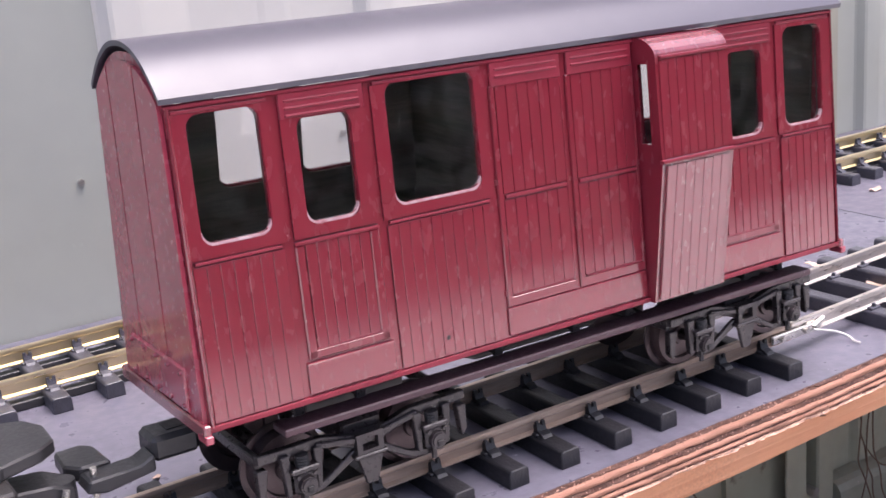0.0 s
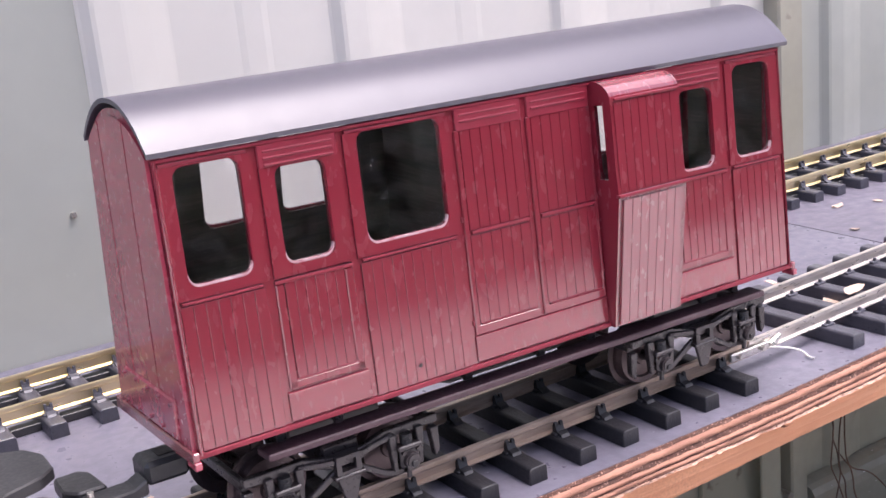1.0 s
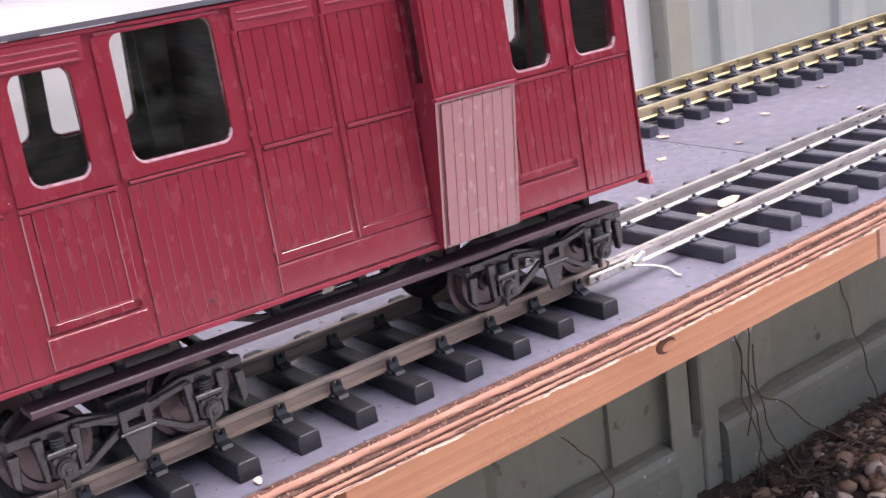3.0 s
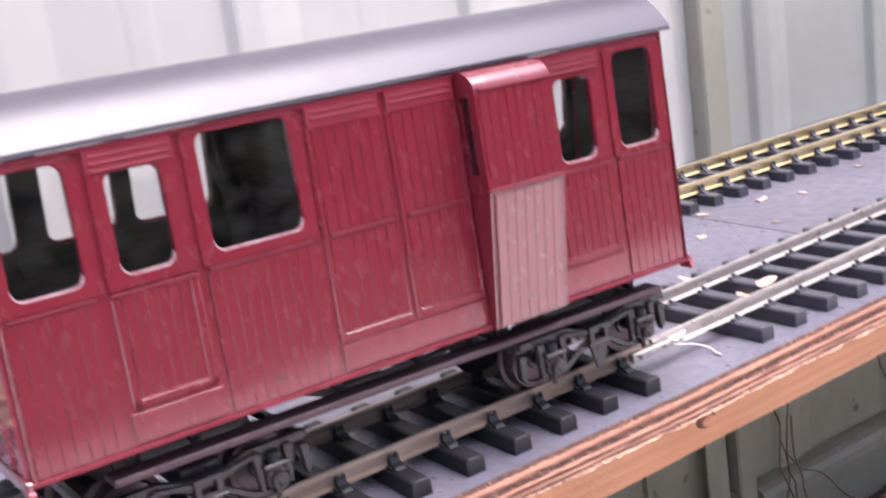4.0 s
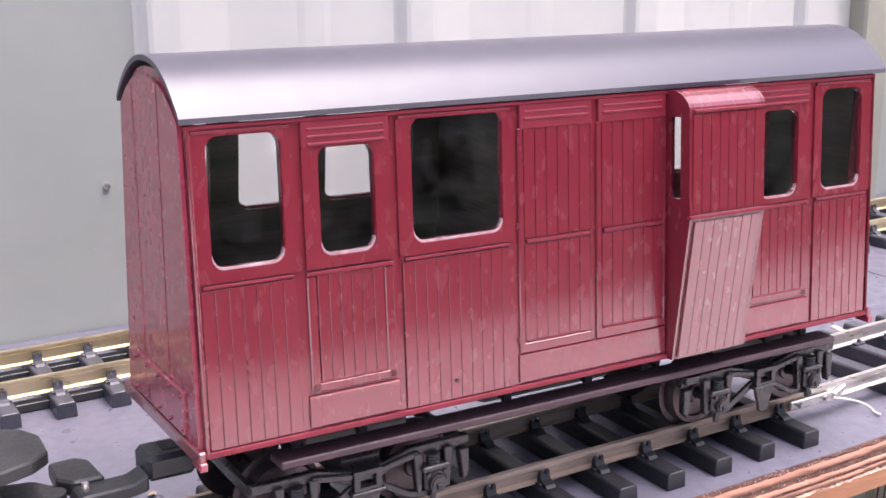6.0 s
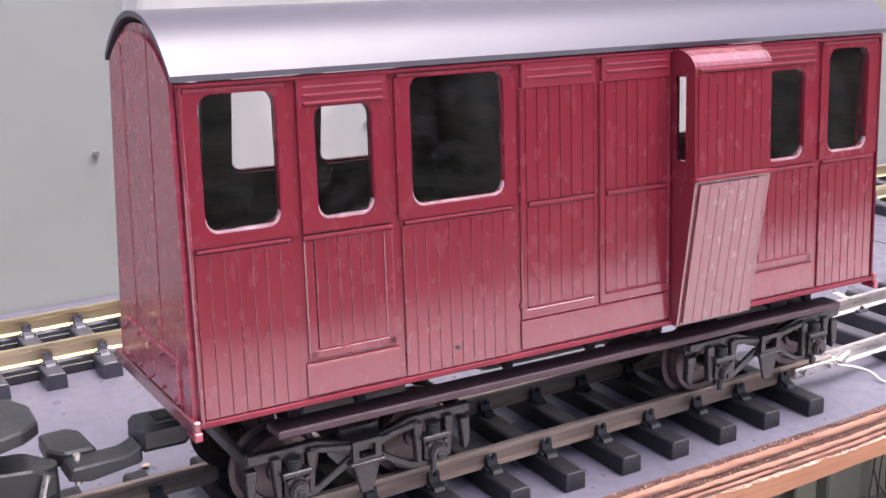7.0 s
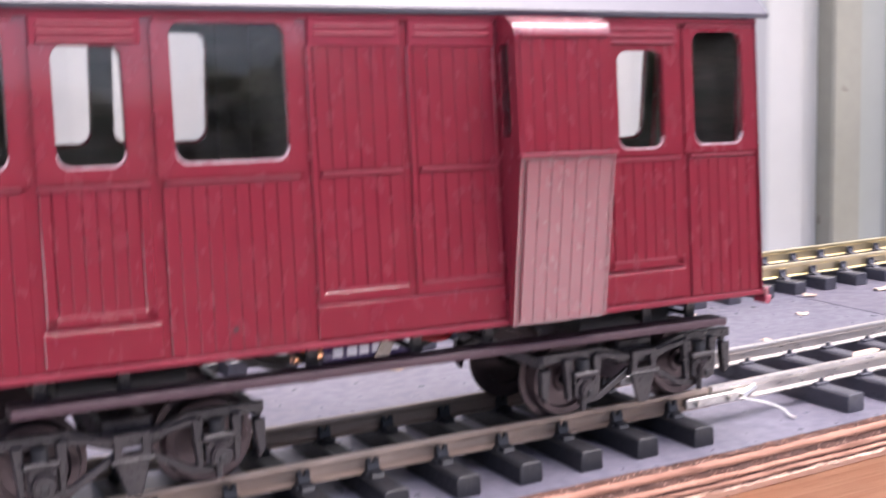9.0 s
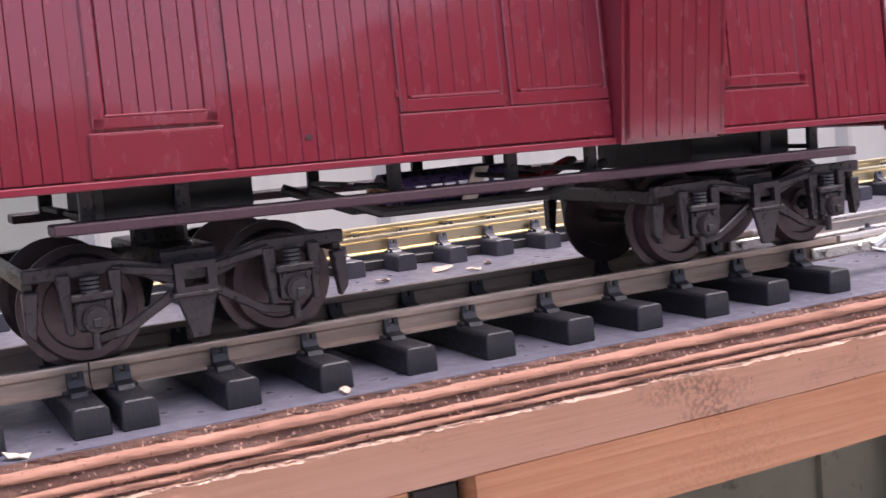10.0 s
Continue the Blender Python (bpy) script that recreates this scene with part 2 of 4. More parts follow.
GREYCARD = mat("grey_coupler_plastic", (0.016, 0.016, 0.018), 0.45, colour2=(0.04, 0.039, 0.041), scale=70, amount=0.7, bump=0.3)

GLASS = bpy.data.materials.new("clear_dusty_glazing")
GLASS.use_nodes = True
g = GLASS.node_tree.nodes["Principled BSDF"]
g.inputs["Base Color"].default_value = (0.95, 0.95, 0.95, 1)
g.inputs["Roughness"].default_value = 0.03
g.inputs["IOR"].default_value = 1.45
g.inputs["Transmission Weight"].default_value = 1.0
# a thin film of dust in clouds and specks over the panes
gn, gl = GLASS.node_tree.nodes, GLASS.node_tree.links
gp = gn.new("ShaderNodeNewGeometry")
dust = gn.new("ShaderNodeBsdfDiffuse")
dust.inputs["Color"].default_value = (0.5, 0.48, 0.48, 1)
cloud, speck = gn.new("ShaderNodeTexNoise"), gn.new("ShaderNodeTexNoise")
cloud.inputs["Scale"].default_value, speck.inputs["Scale"].default_value = 90, 900
ranges = []
for tex, lo, hi, top in ((cloud, 0.45, 0.8, 0.012), (speck, 0.715, 0.75, 0.35)):
    gl.new(gp.outputs["Position"], tex.inputs["Vector"])
    r_ = gn.new("ShaderNodeMapRange")
    r_.inputs[1].default_value, r_.inputs[2].default_value, r_.inputs[4].default_value = lo, hi, top
    gl.new(tex.outputs["Fac"], r_.inputs[0])
    ranges.append(r_)
both = gn.new("ShaderNodeMath")
both.operation = "MAXIMUM"
gl.new(ranges[0].outputs[0], both.inputs[0])
gl.new(ranges[1].outputs[0], both.inputs[1])
gm = gn.new("ShaderNodeMixShader")
gl.new(both.outputs[0], gm.inputs[0])
gl.new(g.outputs[0], gm.inputs[1])
gl.new(dust.outputs[0], gm.inputs[2])
gl.new(gm.outputs[0], gn["Material Output"].inputs["Surface"])


# ---- builders ----
# the van body sits a touch nose-down on its bogies
SAG = pose(1.65, -0.54, 0.507, 0, 1.18, 0.716) @ pose(-1.65, 0.54, -0.507)


def part(name, bm, material, parent=None, label="", m=None, smooth=False):
    """Links a bmesh, drawn in decimetres, as one mesh object in metres."""
    me = bpy.data.meshes.new(name)
    bm.transform(Matrix.Scale(U, 4))
    bmesh.ops.recalc_face_normals(bm, faces=bm.faces)
    if smooth:
        for f in bm.faces:
            f.smooth = True
    bm.to_mesh(me)
    bm.free()
    me.materials.append(material)
    if parent is not None and parent.name == "guards_van" and name != "bogie":
        m = SAG @ (m or Matrix())
    return place(name, me, parent, label, m)


def place(name, me, parent=None, label="", m=None):
    ob = new(name, me)
    if parent is not None:
        ob.parent = parent
    if m is not None:
        m = m.copy()
        m.translation = m.translation * U
        ob.matrix_basis = m
    if label:
        ob["label"] = label
    return ob


def thing(name, label, category, group="", kind="", m=None):
    ob = new(name)
    ob.empty_display_size = 0.02
    if m is not None:
        m = m.copy()
        m.translation = m.translation * U
        ob.matrix_basis = m
    return tagged(ob, label, category, group, kind)


def box(x0, x1, y0, y1, z0, z1, bevel=0.0, bm=None, seg=1):
    own = bmesh.new()
    bmesh.ops.create_cube(own, size=1)
    own.transform(Matrix.Translation(((x0 + x1) / 2, (y0 + y1) / 2, (z0 + z1) / 2)) @ Matrix.Diagonal((x1 - x0, y1 - y0, z1 - z0, 1)))
    if bevel:
        bmesh.ops.bevel(own, geom=own.edges[:], offset=bevel, segments=seg, affect="EDGES", profile=0.5)
    return join(bm, own)


def join(bm, own):
    if bm is None:
        return own
    me = bpy.data.meshes.new("tmp")
    own.to_mesh(me)
    own.free()
    bm.from_mesh(me)
    bpy.data.meshes.remove(me)
    return bm


def tube(a, b, r, seg=12, r2=None, bm=None, bevel=0.0):
    """A round bar from a to b."""
    own = bmesh.new()
    a, b = Vector(a), Vector(b)
    d = b - a
    bmesh.ops.create_cone(own, cap_ends=True, segments=seg, radius1=r, radius2=r if r2 is None else r2, depth=d.length)
    if bevel:
        bmesh.ops.bevel(own, geom=[e for e in own.edges if len(e.link_faces) == 2 and e.calc_face_angle(0) > 1], offset=bevel, segments=2, affect="EDGES")
    own.transform(Matrix.Translation((a + b) / 2) @ d.to_track_quat("Z", "Y").to_matrix().to_4x4())
    return join(bm, own)


def prism(points, axis, lo, hi, bm=None, bevel=0.0):
    """An outline in the two other axes (in order), drawn out along the axis."""
    own = bmesh.new()

    def p3(u, v, w):
        return {"x": (w, u, v), "y": (u, w, v), "z": (u, v, w)}[axis]

    a = [own.verts.new(p3(u, v, lo)) for u, v in points]
    b = [own.verts.new(p3(u, v, hi)) for u, v in points]
    own.faces.new(a)
    own.faces.new(list(reversed(b)))
    for i in range(len(points)):
        j = (i + 1) % len(points)
        own.faces.new((a[j], a[i], b[i], b[j]))
    bmesh.ops.recalc_face_normals(own, faces=own.faces)
    if bevel:
        bmesh.ops.bevel(own, geom=own.edges[:], offset=bevel, segments=1, affect="EDGES")
    return join(bm, own)


def round_rect(x0, x1, z0, z1, r, k=6):
    pts = []
    for cx, cz, a0 in ((x1 - r, z1 - r, 0), (x0 + r, z1 - r, 90), (x0 + r, z0 + r, 180), (x1 - r, z0 + r, 270)):
        for i in range(k + 1):
            a = radians(a0 + 90 * i / k)
            pts.append((cx + r * math.cos(a), cz + r * math.sin(a)))
    return pts


def ring(outer, inner, y0, y1, bm=None):
    """A plate between two outlines of equally many points, from depth y0 to y1."""
    own = bmesh.new()
    vs = [[own.verts.new((x, y, z)) for x, z in line] for y in (y0, y1) for line in (outer, inner)]
    n = len(outer)
    for i in range(n):
        j = (i + 1) % n
        for q in ((vs[0][i], vs[0][j], vs[1][j], vs[1][i]), (vs[2][j], vs[2][i], vs[3][i], vs[3][j]),
                  (vs[0][j], vs[0][i], vs[2][i], vs[2][j]), (vs[1][i], vs[1][j], vs[3][j], vs[3][i])):
            own.faces.new(q)
    bmesh.ops.remove_doubles(own, verts=own.verts, dist=1e-5)
    return join(bm, own)


def holed(x0, x1, z0, z1, hole, r, y0, y1, bm=None, k=6):
    """A rectangular plate with a rounded opening hole=(x0, x1, z0, z1)."""
    inner = round_rect(*hole, r, k)
    outer = [c for c in ((x1, z1), (x0, z1), (x0, z0), (x1, z0)) for _ in range(k + 1)]
    return ring(outer, inner, y0, y1, bm)


def curve_tube(name, pts, r, material, parent=None, label=""):
    cu = bpy.data.curves.new(name, "CURVE")
    cu.dimensions = "3D"
    cu.bevel_depth, cu.bevel_resolution = r * U, 2
    sp = cu.splines.new("NURBS")
    sp.points.add(len(pts) - 1)
    for p, q in zip(sp.points, pts):
        p.co = (q[0] * U, q[1] * U, q[2] * U, 1)
    sp.use_endpoint_u, sp.order_u = True, 3
    cu.materials.append(material)
    dg = bpy.context.evaluated_depsgraph_get()
    tmp = new(name, cu)
    dg.update()
    me = bpy.data.meshes.new_from_object(tmp.evaluated_get(dg))
    bpy.data.objects.remove(tmp)
    return place(name, me, parent, label)


# ---- the deck, its front edge and the ground ----
EDGE = -0.65   # front edge of the deck's top
WALL_Y = 3.08
GROUND_Z = -4.1
SEAM = 5.6


def veer(x):
    """How far the front edge draws back towards the wall past the rail joint."""
    return 0.035 * max(0.0, x - 3.0)


def edge_strip(y0, z0, y1, z1, x0, x1, thick, rough, seed, step=0.12):
    """A strip along the deck's front whose outer face runs from (y0, z0) at its top to (y1, z1) at its foot, with a ragged surface."""
    own = bmesh.new()
    rnd = random.Random(seed)
    n = int((x1 - x0) / step) + 1
    rows = []
    for i in range(n + 1):
        x = x0 + (x1 - x0) * i / n
        v = veer(x)
        w = [rough * (1.3 * noise.noise((x * 7, k * 5.3, seed * 1.9)) + 0.9 * noise.noise((x * 29, k * 3.7, seed * 2.3)) + rnd.uniform(-0.3, 0.3)) for k in range(4)]
        rows.append([own.verts.new(p) for p in ((x, y0 + thick + v, z0), (x, y0 + v + w[0], z0 + w[1] * 0.5), (x, (y0 + y1) / 2 + v + w[2], (z0 + z1) / 2 + w[2] * 0.5),
                                               (x, y1 + v + w[3], z1 + w[1] * 0.5), (x, y0 + thick + v, z1))])
    for a, b in zip(rows, rows[1:]):
        for i in range(5):
            j = (i + 1) % 5
            own.faces.new((a[i], a[j], b[j], b[i]))
    own.faces.new(rows[0])
    own.faces.new(list(reversed(rows[-1])))
    return own


def make_deck(x0, x1, label, material=DECK):
    deck = tagged(part("deck", prism([(x, EDGE + veer(x)) for x in (x0, 3.0, x1)] + [(x1, WALL_Y - 0.02), (x0, WALL_Y - 0.02)] if x0 < 3 < x1 else
                                     [(x0, EDGE + veer(x0)), (x1, EDGE + veer(x1)), (x1, WALL_Y - 0.02), (x0, WALL_Y - 0.02)], "z", -0.03, 0.0), material),
                  label, "deck", kind="structure")
    return deck


deck = make_deck(-9.0, SEAM - 0.006, "blue-grey painted plywood deck carrying two tracks")
DECK_B = mat("weathered_deck_paint", (0.15, 0.14, 0.178), 0.4, colour2=(0.1, 0.092, 0.115), scale=11, amount=0.8, bump=0.25, bump_scale=260, spots=(0.26, 0.25, 0.25), spot_scale=40, spot_at=0.66, spot_soft=0.08)
make_deck(SEAM + 0.006, 22.0, "blue-grey painted plywood deck beyond a butt seam", DECK_B)

for x0, x1, seed in ((-9.0, SEAM + 0.35, 11), (SEAM + 0.36, 22.0, 12)):
    edge = thing("deck_edging", "bare sawn plywood edge with splintered layers over an orange timber rail", "edging", kind="structure")
    z, y = -0.003, -0.655
    for i, (h, m_) in enumerate(((0.02, PLY_DARK), (0.027, PLY_LIGHT), (0.03, PLY_DARK), (0.018, PLY_LIGHT), (0.012, PLY_DARK), (0.014, PLY_LIGHT), (0.01, PLY_DARK))):
        out = 0.008 if m_ is PLY_LIGHT else 0.0
        part("ply_layer", edge_strip(y - out, z, y - out - 0.3 * h, z - h, x0, x1, 0.1, 0.005 if m_ is PLY_LIGHT else 0.006, seed * 10 + i, 0.03), m_, edge, smooth=m_ is PLY_LIGHT)
        z, y = z - h, y - 0.3 * h
    part("splintered_arris", edge_strip(y - 0.004, z, y - 0.008, z - 0.01, x0, x1, 0.06, 0.009, seed * 10 + 7, 0.014), SPLINTER, edge, "pale splintered arris")
    part("underside", box(x0, x1, y + 0.1, WALL_Y - 0.05, -0.137, -0.035), ROUGH_TIMBER, edge)


def beam(x0, x1, z0, z1, y, material, label, seed):
    own = edge_strip(y, z1, y, z0, x0, x1, 0.35, 0.004, seed, 0.3)
    for vert in own.verts:
        vert.co.y -= 0.6 * veer(vert.co.x)
        if vert.co.z < -0.3:
            vert.co.z += 0.033 + 0.012 * (vert.co.x - 1.8)  # the timbers climb a little along the deck
    return tagged(part("timber_beam", own, material), label, "beam", kind="structure")


beam(-9.0, 6.1, -0.608, -0.14, 0.1, ROUGH_TIMBER, "rough dirty upper timber beam under the deck edge", 31)
low = beam(1.74, 6.1, -0.9, -0.61, 0.095, TIMBER, "smooth orange lower timber beam with a knot", 32)
beam(-9.0, 1.46, -0.9, -0.61, 0.095, TIMBER, "smooth orange lower timber beam", 33)
beam(6.13, 22.0, -0.9, -0.14, 0.09, ROUGH_TIMBER, "rough timber beam under the next deck panel", 34)
for name, at, size, m_, label in (("knot", (3.985, 0.108, -0.677), (0.085, 0.014, 0.05), KNOT, "dark oval knot"),
                                  ("knot_heart", (4.003, 0.1, -0.686), (0.06, 0.012, 0.034), TIMBER, "orange heart of the knot")):
    own = bmesh.new()
    bmesh.ops.create_uvsphere(own, u_segments=20, v_segments=10, radius=1)
    own.transform(Matrix.Translation(at) @ Matrix.Diagonal((*size, 1)))
    part(name, own, m_, low, label, smooth=True)
tagged(part("leg_bracket", box(1.5, 1.7, 0.16, 0.4, -1.6, -0.6, 0.01), UNDER), "black steel leg bracket between the beams", "bracket")

# ---- steel fence behind and below ----
fence = thing("wall_north", "grey-green ribbed steel fence sheets with dull sheen", "fence", kind="structure")


def fence_sheet(x0, x1, ribs, swage=False, z0=GROUND_Z - 0.2, z1=14.0):
    """A folded sheet: flat pans with trapezoid ribs that stand forward."""
    line = [(x0, WALL_Y)]
    for a in ribs:
        line += [(a + u, WALL_Y - v) for u, v in ((0, 0), (0.02, 0.012), (0.07, 0.06), (0.1, 0.068), (0.27, 0.068), (0.3, 0.064), (0.44, 0.036), (0.47, 0.03), (0.59, 0.003), (0.61, 0))]
        # a shallow swage down the middle of each pan
        line += [(a + u, WALL_Y - v) for u, v in ((1.08, 0), (1.13, 0.006), (1.27, 0.006), (1.32, 0)) if swage]
    line += [(x1, WALL_Y)]
    return prism(line + [(x, y + 0.02) for x, y in reversed(line)], "z", z0, z1)


PITCH = 1.85
first = 0.88
part("sheet", fence_sheet(-14.0, 0.895, [first + PITCH * i for i in range(-8, 0)]), FENCE, fence, "grey-green weathered sheet")
part("sheet", fence_sheet(0.897, 6.1, [0.9, 2.69, 4.67], True, z0=-0.29), PALE_FENCE, fence, "pale cream sheet")
# same sheet carried on below the deck, its shade put into the colour
part("sheet", fence_sheet(0.897, 6.1, [0.9, 2.69, 4.67], z1=-0.295), SHADED_FENCE, fence, "lower sheet in a darker olive for the deck's shade")
part("sheet", prism([(6.1, WALL_Y), (6.47, WALL_Y), (6.54, WALL_Y - 0.06), (6.57, WALL_Y - 0.068), (6.9, WALL_Y - 0.068), (6.95, WALL_Y - 0.02), (7.13, WALL_Y - 0.02), (7.13, WALL_Y + 0.02), (6.1, WALL_Y + 0.02)], "z", -0.29, 14.0), PALE_FENCE, fence)
part("sheet", box(6.1, 7.13, WALL_Y - 0.06, WALL_Y + 0.02, GROUND_Z - 0.2, -0.295), SHADED_FENCE, fence)
part("sheet", fence_sheet(7.45, 26.0, [7.89 + 1.79 * i for i in range(0, 10)], z0=-0.29), FENCE, fence)
part("sheet", fence_sheet(7.45, 26.0, [7.89 + 1.79 * i for i in range(0, 10)], z1=-0.295), SHADED_FENCE, fence)
part("post", box(7.12, 7.44, WALL_Y - 0.2, WALL_Y + 0.03, -0.3, 14.0, 0.02), POST, fence, "cream folded steel post")
part("post", box(6.74, 7.02, WALL_Y - 0.22, WALL_Y - 0.19, GROUND_Z - 0.2, -0.32, 0.01), SHADED_FENCE, fence)
part("post", box(7.2, 7.44, WALL_Y - 0.2, WALL_Y + 0.03, GROUND_Z - 0.2, -0.32, 0.02), SHADED_FENCE, fence)
# a black plate closes the open slot and stands for the shade in it
part("post_slot", box(7.02, 7.2, WALL_Y - 0.05, WALL_Y - 0.025, -3.4, -0.32), UNDER, fence, "black plate for the shade in the post's open slot")
part("post_web", box(7.02, 7.2, WALL_Y - 0.16, WALL_Y + 0.0, GROUND_Z - 0.2, -3.4), SHADED_FENCE, fence)
part("bolt", tube((7.13, WALL_Y - 0.24, -3.42), (7.13, WALL_Y - 0.1, -3.42), 0.05, 8), SOLDER, fence)
for a, b in ((-14.0, 6.73), (7.45, 26.0)):
    rail = prism([(WALL_Y - 0.03, -3.42), (WALL_Y - 0.17, -3.43), (WALL_Y - 0.23, -3.46), (WALL_Y - 0.27, -3.52), (WALL_Y - 0.285, -3.6), (WALL_Y - 0.3, -4.2), (WALL_Y - 0.03, -4.2)], "x", a, b)
    part("bottom_rail", rail, CHIPPED, fence, "folded steel bottom rail with chipped paint")
for i in range(-6, 14):
    for z in (0.9, 4.0, -2.6):
        own = tube((first + PITCH * i - 0.22, WALL_Y - 0.025, z), (first + PITCH * i - 0.22, WALL_Y, z), 0.02, 8)
        if not 6.4 < first + PITCH * i - 0.22 < 7.8:
            part("screw", own, SOLDER, fence)
tagged(curve_tube("wire_clip", [(7.85, WALL_Y - 0.05, -2.75), (7.95, WALL_Y - 0.12, -2.6), (8.02, WALL_Y - 0.1, -2.75), (8.1, WALL_Y - 0.1, -2.62), (8.0, WALL_Y - 0.12, -2.52), (8.12, WALL_Y - 0.05, -2.5)], 0.03, WHITE_WIRE),
       "curled white wire clip on the fence", "wire clip")

tagged(part("ground", prism([(-400, -4.6), (-400, 400), (400, 400), (400, -4.6)], "z", GROUND_Z - 0.3, GROUND_Z), SOIL), "dark damp garden soil below the deck", "ground", kind="structure")
tagged(part("pavement", prism([(-400, -400), (-400, -4.6), (400, -4.6), (400, -400)], "z", GROUND_Z - 0.3, GROUND_Z + 0.004), PAVING), "pale open paving in front of the deck", "pavement", kind="structure")
hedge = bmesh.new()
rnd = random.Random(5)
for i in range(1300):
    own = bmesh.new()
    bmesh.ops.create_icosphere(own, subdivisions=1, radius=1)
    x = -60 + i * 0.1 + rnd.uniform(-0.4, 0.4)
    tall = 9.0 + 2.4 * min(1.0, max(0.0, (x - 10) / 5))
    own.transform(Matrix.Translation((x, -23.0 + rnd.uniform(-0.5, 0.9), GROUND_Z + (tall - 0.8) * rnd.choice((0.1, 0.25, 0.4, 0.55, 0.7, 0.85, 0.95, 1.0)) + rnd.uniform(-0.4, 0.4))) @
                  Matrix.Diagonal((rnd.uniform(0.7, 1.4), rnd.uniform(0.8, 1.3), rnd.uniform(0.6, 1.0), 1)))
    join(hedge, own)
box(-62, 12, -24.8, -23.0, GROUND_Z, GROUND_Z + 8.4, 0, hedge)
box(12, 72, -24.8, -23.0, GROUND_Z, GROUND_Z + 10.4, 0, hedge)
tagged(part("hedge", hedge, HEDGE), "tall dark clipped hedge across the paving", "hedge", kind="stuff")

# ---- track ----
RAIL_TOP = 0.165
TIE_H = 0.085
TRACK_Y = -0.05
GAUGE = 0.245  # half, to the rails' centres


def rail_mesh(x0, x1, top, foot):
    h = top - foot
    half = [(0.013, 0), (0.015, -0.006), (0.015, -0.022), (0.006, -0.03), (0.006, -h + 0.014), (0.028, -h + 0.006), (0.028, -h)]
    pts = [(y, top + z) for y, z in half] + [(-y, top + z) for y, z in reversed(half)]
    return prism(pts, "x", x0, x1)


def tie_mesh(length=1.0, width=0.105, tall=True):
    """A moulded sleeper with a bevelled top and two pairs of rail chairs, centred on its own origin."""
    w, t = width / 2, width / 2 - 0.018
    own = prism([(-w, 0), (w, 0), (w - 0.002, TIE_H * 0.84), (w - 0.006, TIE_H * 0.93), (t + 0.004, TIE_H), (-t - 0.004, TIE_H), (-w + 0.006, TIE_H * 0.93), (-w + 0.002, TIE_H * 0.84)], "y", -length / 2, length / 2, bevel=0.004)
    for s in (-1, 1):
        for side in (-1, 1):
            y = s * GAUGE + side * 0.043
            box(-0.04, 0.04, y - 0.018, y + 0.018, TIE_H - 0.005, TIE_H + 0.012, 0.004, own)
            if not tall:
                tube((0, y, TIE_H + 0.008), (0, y, TIE_H + 0.03), 0.014, 8, 0.01, own)
                continue
            foot = s * GAUGE
            prism([(foot + side * d, TIE_H + h) for d, h in ((0.02, -0.004), (0.1, -0.004), (0.085, 0.012), (0.055, 0.022), (0.045, 0.045), (0.022, 0.045))], "x", -0.024, 0.024, own)
            for e in (-1, 1):
                prism([(foot + side * d, TIE_H + h) for d, h in ((0.026, 0.04), (0.048, 0.04), (0.044, 0.062), (0.03, 0.062))], "x", min(e * 0.008, e * 0.024), max(e * 0.008, e * 0.024), own)
    return own


ties = []
for tall, length in ((True, 1.0), (False, 1.0), (True, 0.92)):
    tie_me = bpy.data.meshes.new("sleeper")
    own = tie_mesh(length, tall=tall)
    own.transform(Matrix.Scale(U, 4))
    own.to_mesh(tie_me)
    own.free()
    tie_me.materials.append(DUSTY_SHEEN if length < 1 or not tall else SLEEPER)
    ties.append(tie_me)


def track(label, m, xs, rails, material, top=RAIL_TOP, tie=ties[0]):
    tr = thing("railway_track", label, "model track", m=m)
    for x0, x1 in rails:
        for s in (-1, 1):
            part("rail", rail_mesh(x0, x1, top, TIE_H), material, tr, m=pose(0, s * GAUGE, 0))
    r = random.Random(len(xs))
    for x in xs:
        place("sleeper", tie, tr, m=pose(x + r.uniform(-0.006, 0.006), r.uniform(-0.008, 0.008), 0, 0, 0, r.uniform(-0.8, 0.8)))
    return tr


STEP_X = 0.2835
track("model track with tarnished brown rails on black sleepers under the van", pose(0, TRACK_Y, 0),
             [2.975 - STEP_X * i for i in range(9)] + [0.425], [(0.335, 3.2)], BROWN_RAIL)
track("model track with tarnished brown rails on black plastic sleepers", pose(0, TRACK_Y, 0),
      [0.285 - STEP_X * i for i in range(26)], [(-8.0, 0.33)], BROWN_RAIL)
track("model track with bright nickel rails on black sleepers", pose(3.2, TRACK_Y, 0, 0, 0, 2.2),
             [0.66 + STEP_X * i for i in range(60)], [(0.01, 18.0)], BRIGHT_RAIL, RAIL_TOP, ties[1])
brass = track("model track with polished brass rails on grey-black sleepers beside the fence", pose(0, 2.17, 0),
              [0.285 + 0.2833 * i for i in range(-32, 66)], [(-9, 4.2), (4.205, 21)], BRASS, 0.18, ties[2])
for s in (-1, 1):
    part("sleeper_web", box(-9, 21, s * GAUGE - 0.035, s * GAUGE + 0.035, 0.004, 0.05, 0.004), GREYCARD, brass, "grey strip joining the sleepers", m=None)

